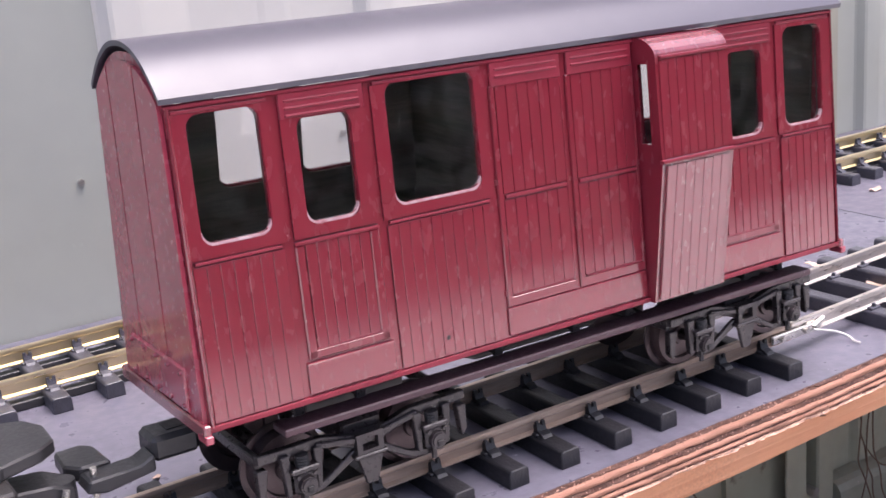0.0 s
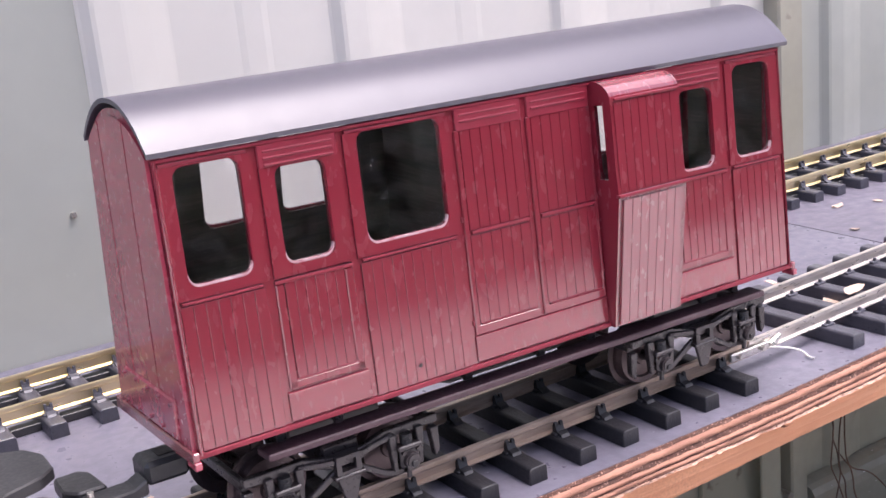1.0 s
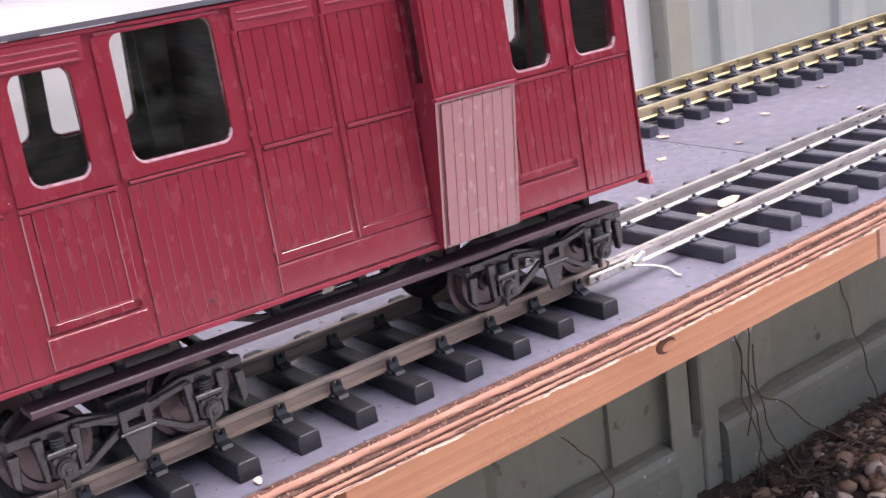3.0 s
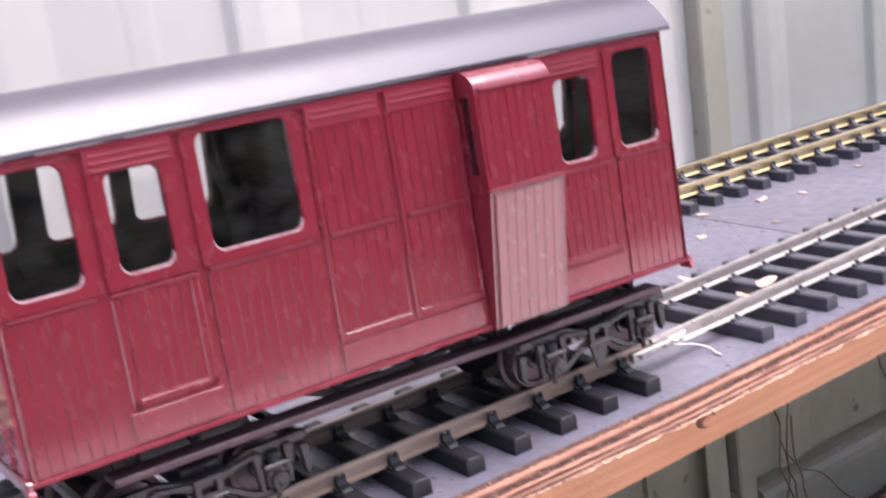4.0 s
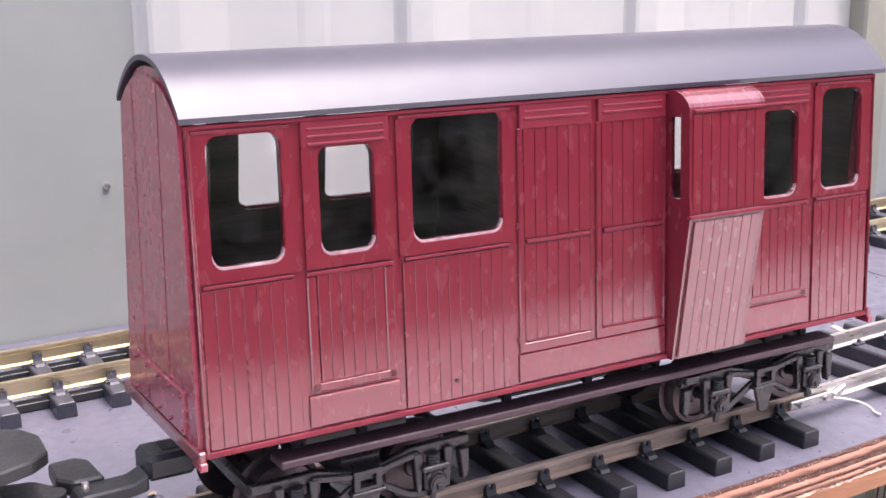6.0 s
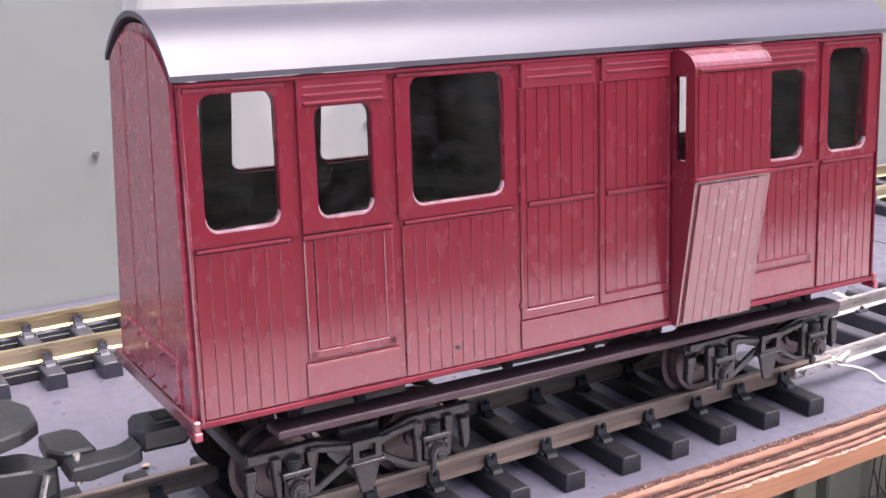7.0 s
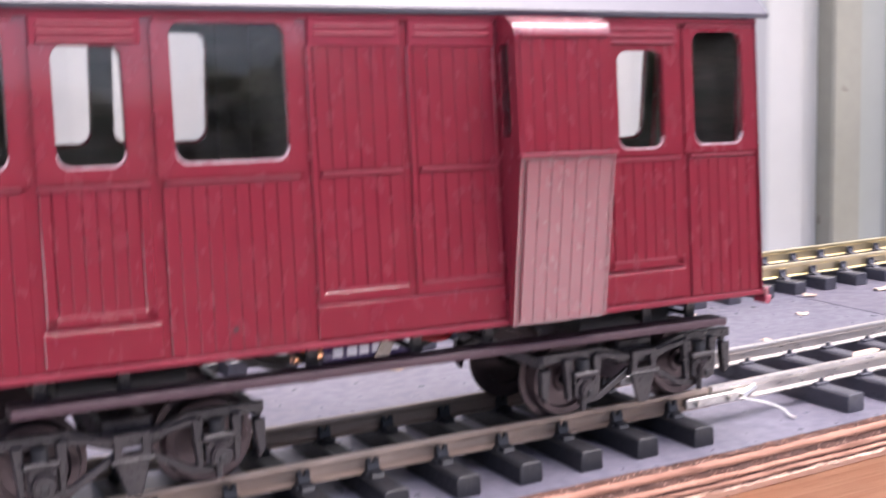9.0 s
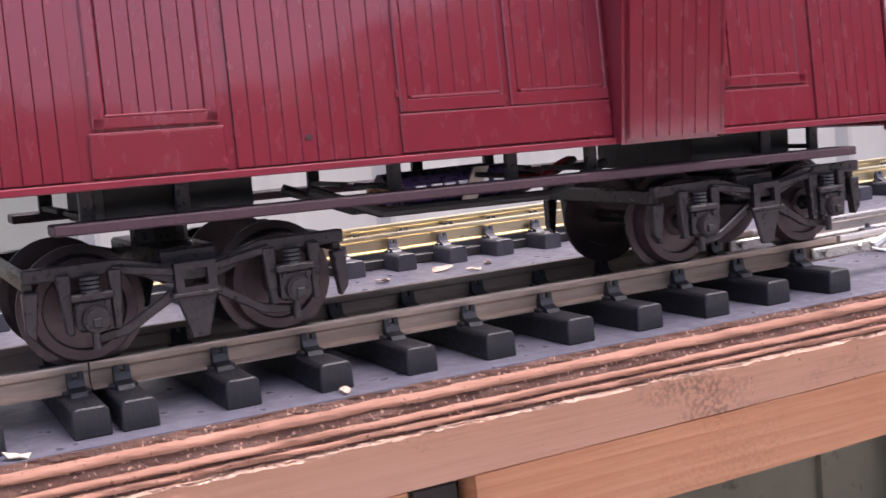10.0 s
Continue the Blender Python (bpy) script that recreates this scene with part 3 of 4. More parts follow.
# rail joiners, solder and a feeder wire at the joint
for y in (TRACK_Y - GAUGE, TRACK_Y + GAUGE):
    j = thing("rail_joiner", "dull silver rail joiner with clamp screws", "rail joiner", group="rail joiners")
    part("clamp", box(3.06, 3.36, y - 0.034, y - 0.016, 0.09, 0.135, 0.005), SOLDER, j)
    part("clamp", box(3.06, 3.36, y + 0.016, y + 0.034, 0.09, 0.135, 0.005), SOLDER, j)
    for x in (3.12, 3.3):
        part("screw", tube((x, y - 0.055, 0.112), (x, y + 0.055, 0.112), 0.016, 6), SOLDER, j)
tagged(curve_tube("feeder_wire", [(3.36, -0.33, 0.1), (3.46, -0.345, 0.075), (3.55, -0.36, 0.04), (3.57, -0.4, 0.02), (3.55, -0.44, 0.012), (3.56, -0.47, 0.012)], 0.006, WHITE_WIRE),
       "short white feeder wire trailing from the rail joint", "wire")
tagged(part("solder_blob", tube((3.38, -0.31, 0.1), (3.47, -0.3, 0.13), 0.024, 8, 0.016), SOLDER), "silver solder blob on the rail", "solder")

# ---- the guard's van ----
X0, LEN = -0.041, 3.317   # the two ends
Z0, Z1 = 0.647, 1.79      # foot and top of the side walls
YC = -0.13                # middle of the body
YB = -0.06                # middle of the bogies and the underframe
HALF = 0.4                # half width at the foot; the sides lean in by LEAN_DEG
LEAN_DEG = 4.2
TOP_HALF = HALF - (Z1 - Z0) * math.tan(radians(LEAN_DEG))
van = thing("guards_van", "crimson model railway guard's van with grey curved roof on black bogies", "model van")

plank_cache = {}


def plank(w, h, parent, m, material=CRIMSON):
    """One matchboard plank, proud of the wall with chamfered long edges, from its lower left corner; the outer face looks to -y."""
    key = (round(w, 3), round(h, 3), material.name)
    if key not in plank_cache:
        c, d = 0.0014, 0.009
        own = prism([(0.001, 0.0), (0.001, -d + c), (0.001 + c, -d), (w - 0.001 - c, -d), (w - 0.001, -d + c), (w - 0.001, 0.0)], "z", 0, h)
        own.transform(Matrix.Scale(U, 4))
        me = bpy.data.meshes.new("plank")
        own.to_mesh(me)
        own.free()
        me.materials.append(material)
        plank_cache[key] = me
    return place("plank", plank_cache[key], parent, m=m)


def bead(x0, x1, z, h, d, parent):
    d, h = d * 0.4, h * 0.75
    return part("bead", box(x0, x1, -d, 0.004, z - h / 2, z + h / 2, 0.003, seg=2), MOULDING, parent)


def upright(x0, x1, z0, z1, parent, d=0.022, name="stile"):
    return part(name, box(x0, x1, -d, 0.002, z0, z1, 0.005), CRIMSON, parent)


def planks(x0, x1, z0, z1, n, parent):
    # a darker crimson strip that shows in the gaps between the planks
    part("groove_backing", box(x0, x1, -0.0015, 0.001, z0, z1), GROOVE, parent)
    w = (x1 - x0) / n
    for i in range(n):
        plank(w, z1 - z0, parent, pose(x0 + i * w, 0, z0))


# columns: x0, x1, kind, opening
H = Z1 - Z0
BEAD = 1.242 - Z0
COLS = [
    (X0, 0.355, "window", (0.027, 0.3, 1.295 - Z0, 1.755 - Z0)),
    (0.355, 0.746, "door", (0.437, 0.66, 1.295 - Z0, 1.69 - Z0)),
    (0.746, 1.276, "window", (0.815, 1.217, 1.295 - Z0, 1.765 - Z0)),
    (1.276, 1.661, "leaf", None),
    (1.661, 2.05, "leaf", None),
    (2.05, 2.5, "blank", None),
    (2.5, 2.918, "door", (2.595, 2.822, 1.275 - Z0, 1.67 - Z0)),
    (2.918, LEN, "window", (2.975, 3.237, 1.28 - Z0, 1.745 - Z0)),
]


BACK_COLS = [
    (X0, 0.34, "window", (0.0, 0.28, 1.335 - Z0, 1.755 - Z0)),
    (0.34, 0.74, "window", (0.4, 0.7, 1.335 - Z0, 1.755 - Z0)),
    (0.74, 1.2, "window", (0.78, 1.14, 1.335 - Z0, 1.755 - Z0)),
    (1.2, 1.62, "leaf", None),
    (1.62, 2.05, "leaf", None),
    (2.05, 2.5, "blank", None),
    (2.5, 2.918, "door", (2.595, 2.822, 1.275 - Z0, 1.67 - Z0)),
    (2.918, LEN, "window", (2.975, 3.237, 1.28 - Z0, 1.745 - Z0)),
]


def side_wall(facing, m):
    """One long side. Its outer face is the plane y = 0, looking to -y; z counts from the foot."""
    t = 0.022
    columns = COLS if facing == "front" else BACK_COLS
    wall, lining = bmesh.new(), bmesh.new()
    for x0, x1, kind, hole in columns:
        if hole or (kind == "blank" and facing == "front"):
            # the ducket's column is open to the inside of the van
            holed(x0, x1, 0, H, hole or (2.1, 2.46, 1.33 - Z0, 1.74 - Z0), 0.05, 0.0, t, wall)
            holed(x0, x1, 0.03, H, hole or (2.1, 2.46, 1.33 - Z0, 1.74 - Z0), 0.05, t + 0.001, t + 0.008, lining)
        else:
            box(x0, x1, 0, t, 0, H, 0, wall)
            box(x0, x1, t + 0.001, t + 0.008, 0.03, H, 0, lining)
    bmesh.ops.remove_doubles(wall, verts=wall.verts, dist=1e-4)
    wall = part("side_wall", wall, CRIMSON, van, m=m)
    part("inner_lining", lining, CABIN, wall, "inner lining with the inside's shade in its colour")
    GAP = 0.79 - Z0
    for x0, x1, kind, hole in columns:
        if kind == "window":
            part("window_surround", holed(x0 + 0.008, x1 - 0.008, BEAD + 0.012, H - 0.03, hole, 0.05, -0.01, 0.001), CRIMSON, wall)
            planks(x0 + 0.02, x1 - 0.02, 0.02, BEAD - 0.012, 7 if x1 - x0 < 0.45 else 10, wall)
            bead(x0 + 0.03, x1 - 0.03, BEAD, 0.016, 0.032, wall)
            bead(x0 + 0.03, x1 - 0.03, BEAD - 0.013, 0.01, 0.022, wall)
            bead(x0 + 0.02, x1 - 0.02, H - 0.022, 0.018, 0.024, wall)
        if kind == "door":
            part("window_surround", holed(x0 + 0.02, x1 - 0.02, BEAD + 0.012, H - 0.1, hole, 0.045, -0.012, 0.001), CRIMSON, wall)
            planks(x0 + 0.06, x1 - 0.06, GAP + 0.045, BEAD - 0.012, 6, wall)
            upright(x0 + 0.02, x0 + 0.058, GAP + 0.01, BEAD - 0.012, wall, 0.01)
            upright(x1 - 0.058, x1 - 0.02, GAP + 0.01, BEAD - 0.012, wall, 0.01)
            part("bottom_rail", box(x0 + 0.02, x1 - 0.02, -0.01, 0.001, GAP + 0.01, GAP + 0.042, 0.003), CRIMSON, wall)
            bead(x0 + 0.055, x1 - 0.055, GAP + 0.045, 0.011, 0.026, wall)
            part("kick_panel", box(x0 + 0.008, x1 - 0.008, -0.01, 0.001, 0.022, GAP - 0.004, 0.003), CRIMSON, wall)
            bead(x0 + 0.008, x1 - 0.008, GAP - 0.004, 0.012, 0.024, wall)
            bead(x0 + 0.018, x1 - 0.018, BEAD - 0.004, 0.02, 0.032, wall)
            hood(x0 + 0.03, x1 - 0.03, H - 0.1, H - 0.02, wall)
        if kind == "leaf":
            planks(x0 + 0.04, x1 - 0.02, GAP + 0.05, BEAD - 0.014, 6, wall)
            planks(x0 + 0.04, x1 - 0.02, BEAD + 0.014, H - 0.1, 6, wall)
            upright(x0 + 0.012, x0 + 0.04, GAP, H - 0.1, wall, 0.011)
            upright(x1 - 0.022, x1 - 0.006, GAP, H - 0.1, wall, 0.011)
            bead(x0 + 0.05, x1 - 0.02, BEAD, 0.022, 0.028, wall)
            bead(x0 + 0.05, x1 - 0.025, GAP + 0.045, 0.012, 0.024, wall)
            part("bottom_rail", box(x0 + 0.012, x1 - 0.006, -0.01, 0.001, GAP, GAP + 0.04, 0.003), CRIMSON, wall)
            hood(x0 + 0.03, x1 - 0.02, H - 0.1, H - 0.02, wall, 2)
        if hole:
            a, b, c, d = hole
            glass = part("window", prism(round_rect(a - 0.008, b + 0.008, c - 0.008, d + 0.008, 0.05), "y", 0.01, 0.014), GLASS, wall, "clear dusty window pane")
            glass.visible_shadow = False
            part("window_rim", ring(round_rect(a - 0.001, b + 0.001, c - 0.001, d + 0.001, 0.05), round_rect(a + 0.003, b - 0.003, c + 0.011, d - 0.002, 0.046), -0.004, 0.012), CRIMSON, wall)
            # a pale strip along the bottom and lower corners paints the ledge's highlight
            low, inner = round_rect(a + 0.001, b - 0.001, c + 0.0005, d, 0.048)[14:28], round_rect(a + 0.005, b - 0.005, c + 0.0105, d, 0.043)[14:28]
            part("window_sill", prism(low + inner[::-1], "y", -0.006, 0.01), SILL_GLINT, wall, "pale strip for the highlight on the lower edge")
    # panel under the double doors
    part("kick_panel", box(1.284, 2.045, -0.01, 0.001, 0.022, GAP - 0.006, 0.003), CRIMSON, wall)
    bead(1.284, 2.045, GAP - 0.008, 0.012, 0.024, wall)
    # posts between the columns
    for x in (X0 + 0.006, LEN - 0.006):
        upright(x - 0.006 if x > 1 else x - 0.004, x + 0.004 if x > 1 else x + 0.01, 0, H, wall, 0.018, "corner_strip")
    # solebar strip along the foot and cornice under the roof
    part("foot_strip", box(X0 - 0.006, LEN + 0.006, -0.016, 0.002, -0.008, 0.014, 0.004, seg=2), MOULDING, wall)
    part("cornice", box(X0 - 0.005, LEN + 0.005, -0.014, 0.002, H - 0.012, H + 0.006, 0.004), MOULDING, wall)
    # door stops, hinges and a nail
    for x, z in ((0.352, 0.62), (1.283, 0.66), (1.283, 0.2), (2.045, 0.62), (2.045, 0.26)):
        part("hinge", box(x - 0.005, x + 0.005, -0.008, 0.0, z - 0.012, z + 0.012, 0.003), MOULDING, wall)
    part("nail_hole", tube((0.985, -0.0115, 0.091), (0.985, 0.0, 0.091), 0.009, 8), UNDER, wall, "dark chipped nail hole")
    return wall


def hood(x0, x1, z0, z1, wall, n=3):
    """A ventilator hood: a plate with three rounded louvres, each stepping further out towards the foot."""
    part("hood_plate", box(x0 - 0.008, x1 + 0.008, -0.012, 0.001, z0 - 0.006, z1 + 0.01, 0.004), MOULDING, wall)
    h = (z1 - z0) / 3
    for i in range(3 - n, 3):
        part("louvre", box(x0 + 0.012, x1 - 0.012, -0.019 + 0.002 * i, -0.006, z0 + i * h + 0.003, z0 + i * h + 0.015, 0.005, seg=2), MOULDING, wall)


front_m = pose(0, YC - HALF, Z0, -LEAN_DEG)
front = side_wall("front", front_m)
side_wall("back", Matrix.Translation((0, YC + HALF, Z0)) @ Matrix.Diagonal((1, -1, 1, 1)) @ pose(0, 0, 0, -LEAN_DEG))


# ducket on the near side, built in the frame of the wall: y is minus the distance out
def ducket(wall):
    x0, x1 = 2.05, 2.475
    zl, zt = 1.27 - Z0, 1.71 - Z0
    zf = 0.64 - Z0
    # lower raking front, upright front and curved top as one shell
    D = 0.145  # how far it stands out at the window line
    prof = [(-0.045, zf), (-D - 0.005, zl), (-D, zl + 0.012), (-D + 0.002, zt)]
    for i in range(1, 9):
        a = radians(90 * i / 8)
        prof.append((-D + 0.002 + (D - 0.02) * (1 - math.cos(a)), zt + 0.085 * math.sin(a)))
    inner = [(y + 0.02, z) for y, z in prof]
    shell = prism([(0.0, zf)] + prof + [(0.0, zt + 0.085), (0.0, zt + 0.065)] + [(min(y, -0.001), z - 0.006) for y, z in reversed(inner)] + [(-0.001, zf + 0.01)], "x", x0 + 0.012, x1 - 0.012)
    part("ducket", shell, CRIMSON, wall, "lookout ducket with raked foot and rounded top")
    # end cheeks with a slot window beside the wall
    s0, s1 = 1.345 - Z0, 1.685 - Z0
    for a, b in ((x0, x0 + 0.02), (x1 - 0.02, x1)):
        cheek = prism([(0, zf), (-0.045, zf), (-D - 0.005, zl), (-D, s0), (0, s0)], "x", a, b)
        prism([(-D + 0.055, s0), (-D, s0), (-D + 0.002, s1), (-D + 0.055, s1)], "x", a, b, cheek)
        prism([(0.0, s0), (-0.028, s0), (-0.028, s1), (0.0, s1)], "x", a, b, cheek)
        prism([(0.0, s1), (-D + 0.002, s1)] + [p for p in prof[3:]] + [(0.0, zt + 0.085)], "x", a, b, cheek)
        part("ducket_cheek", cheek, CRIMSON, wall)
        pane = part("slot_window", box(a + 0.008, a + 0.011, -D + 0.05, -0.024, s0 - 0.004, s1 + 0.004), GLASS, wall, "narrow slot window")
        pane.visible_shadow = False
    part("ducket_bead", box(x0 - 0.004, x1 + 0.004, -D - 0.017, -D + 0.01, zl - 0.006, zl + 0.01, 0.004, seg=2), MOULDING, wall)
    part("ducket_bead", box(x0 + 0.02, x1 - 0.01, -D - 0.01, -D + 0.01, zt - 0.006, zt + 0.008, 0.004, seg=2), MOULDING, wall)
    # planks: upright on the front, raked below
    n = 8
    w = (x1 - x0 - 0.03) / n
    for i in range(n):
        plank(w, zt - zl - 0.03, wall, pose(x0 + 0.015 + i * w, -D + 0.004, zl + 0.018))
    run = math.hypot(zl - zf, D - 0.04)
    tilt = math.degrees(math.atan2(D - 0.04, zl - zf))
    w = (x1 - x0 - 0.05) / 7
    for i in range(7):
        plank(w, run - 0.03, wall, pose(x0 + 0.025 + i * w, -0.047, zf + 0.012, tilt))


ducket(front)


# ends: three wide planks each under the curve of the roof
def arch(y):
    """Height of the roof's underside at a distance y from the middle."""
    u = min(1.0, abs(y) / (TOP_HALF + 0.02))
    return 1.795 + 0.162 * (1 - u ** 2.3)


def end_wall(x, out):
    ys = [TOP_HALF * (i / 8 - 1) for i in range(17)]
    pts = [(YC - HALF + 0.015, Z0), (YC + HALF - 0.015, Z0)] + [(YC + y, arch(y)) for y in reversed(ys)]
    wall = part("end_wall", prism(pts, "x", x, x - 0.04 * out), CRIMSON_END_LIT, van)
    edges = [0.012 - HALF, -0.11, 0.16, HALF - 0.012]
    for a, b in zip(edges, edges[1:]):
        a2, b2 = a + 0.005, b - 0.005
        tops = [(YC + a2 + (b2 - a2) * i / 8, arch(a2 + (b2 - a2) * i / 8) - 0.03) for i in range(9)]
        fa, fb = a2, b2
        if a == edges[0]:
            tops[0] = (YC - TOP_HALF + 0.012, arch(TOP_HALF) - 0.02)
            tops = [tops[0]] + [p for p in tops if p[0] > YC - TOP_HALF + 0.03]
        if b == edges[-1]:
            tops[-1] = (YC + TOP_HALF - 0.012, arch(TOP_HALF) - 0.02)
            tops = [p for p in tops if p[0] < YC + TOP_HALF - 0.03] + [tops[-1]]
        own = prism([(YC + fa, Z0 + 0.02), (YC + fb, Z0 + 0.02)] + list(reversed(tops)), "x", x, x + 0.016 * out)
        part("plank", own, CRIMSON_END_LIT, wall)
    part("head_stock", box(min(x, x + 0.03 * out), max(x, x + 0.03 * out), YC - HALF - 0.02, YC + HALF + 0.02, Z0 - 0.03, Z0 + 0.025, 0.006), CRIMSON, wall)
    part("buffer_plate", box(min(x, x + 0.026 * out), max(x, x + 0.026 * out), YC - 0.27, YC + 0.27, Z0 + 0.03, Z0 + 0.2, 0.006), CRIMSON_END_LIT, wall)
    for i in range(5):
        y = YC - 0.25 + 0.125 * i
        for z in (Z0 + 0.055, Z0 + 0.18):
            part("bolt", tube((x, y, z), (x + 0.036 * out, y, z), 0.014, 8, 0.008), CRIMSON, wall)
    part("corner_block", box(min(x - 0.0, x + 0.03 * out), max(x, x + 0.03 * out), YC - HALF - 0.03, YC - HALF + 0.05, Z0 - 0.045, Z0 - 0.012, 0.004), CRIMSON_END_LIT, wall)


end_wall(X0, -1)
end_wall(LEN, 1)

# roof: a curved sheet with overhang
pts_o, pts_i = [], []
for i in range(33):
    y = (TOP_HALF + 0.024) * (i / 16 - 1)
    z = 1.806 + 0.18 * (1 - (abs(y) / (TOP_HALF + 0.024)) ** 2.25)
    pts_o.append((YC + y, z + 0.012))
    pts_i.append((YC + y * 0.988, z - 0.008))
roof = part("roof", prism(pts_o + list(reversed(pts_i)), "x", X0 - 0.02, LEN + 0.06), ROOF, van, "smooth grey curved roof with dull sheen")
for f in roof.data.polygons:
    f.use_smooth = True
roof.data.set_sharp_from_angle(angle=radians(35))
ceil = []
for i in range(17):
    y = (TOP_HALF - 0.03) * (i / 8 - 1)
    ceil.append((YC + y, arch(y) - 0.02))
part("ceiling_lining", prism(ceil + [(y, z - 0.008) for y, z in reversed(ceil)], "x", X0 + 0.05, LEN - 0.05), CABIN, van, "inner roof lining with shade in its colour")
part("floor_plate", box(X0, LEN, YC - HALF + 0.05, YC + HALF - 0.05, Z0 - 0.01, Z0 + 0.03), UNDER, van, "black floor plate")
for x in (X0 + 0.045, LEN - 0.053):
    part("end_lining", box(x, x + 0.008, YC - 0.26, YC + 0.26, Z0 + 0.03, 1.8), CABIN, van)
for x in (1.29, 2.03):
    part("partition", box(x, x + 0.02, YC - 0.27, YC + 0.27, Z0 + 0.03, 1.78), CABIN, van, "inner partition with shade in its colour")
# added dark plate that keeps the far side as dim as shade
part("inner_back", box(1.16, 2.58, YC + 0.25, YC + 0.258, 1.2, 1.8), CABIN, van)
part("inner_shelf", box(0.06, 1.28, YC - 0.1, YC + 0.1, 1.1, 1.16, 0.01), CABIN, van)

# underframe: long step boards on hangers, cross ties, queen-post bars
for s in (-1, 1):
    y = YB + s * 0.405
    part("step_board", box(0.25, 3.14, y - 0.055, y + 0.055, 0.522, 0.553, 0.005), STEP, van, "purple-brown step board")
    for x in (0.36, 0.63, 1.3, 1.72, 2.03, 2.79, 3.02):
        part("hanger", box(x - 0.022, x + 0.022, y - 0.05 * s - 0.012, y - 0.05 * s + 0.012, 0.55, Z0 + 0.01, 0.004), BOGIE, van)
        part("step_bracket", box(x - 0.015, x + 0.015, min(y - 0.05 * s, y - 0.35 * s), max(y - 0.05 * s, y - 0.35 * s), 0.556, 0.572, 0.003), UNDER, van)
part("bolster_box", box(0.42, 0.86, YB - 0.3, YB + 0.3, 0.52, Z0, 0.005), UNDER, van)
part("bolster_box", box(2.5, 2.96, YB - 0.3, YB + 0.3, 0.52, Z0, 0.005), UNDER, van)
for s in (-1, 1):
    for a, b in (((1.1, 0.565), (1.35, 0.47)), ((2.25, 0.565), (2.0, 0.47))):
        own = tube((a[0], YB + s * 0.12, a[1]), (b[0], YB + s * 0.12, b[1]), 0.018, 8)
        part("truss_rod", own, UNDER, van)
    part("truss_rod", tube((1.35, YB + s * 0.12, 0.47), (2.0, YB + s * 0.12, 0.47), 0.018, 8), UNDER, van)


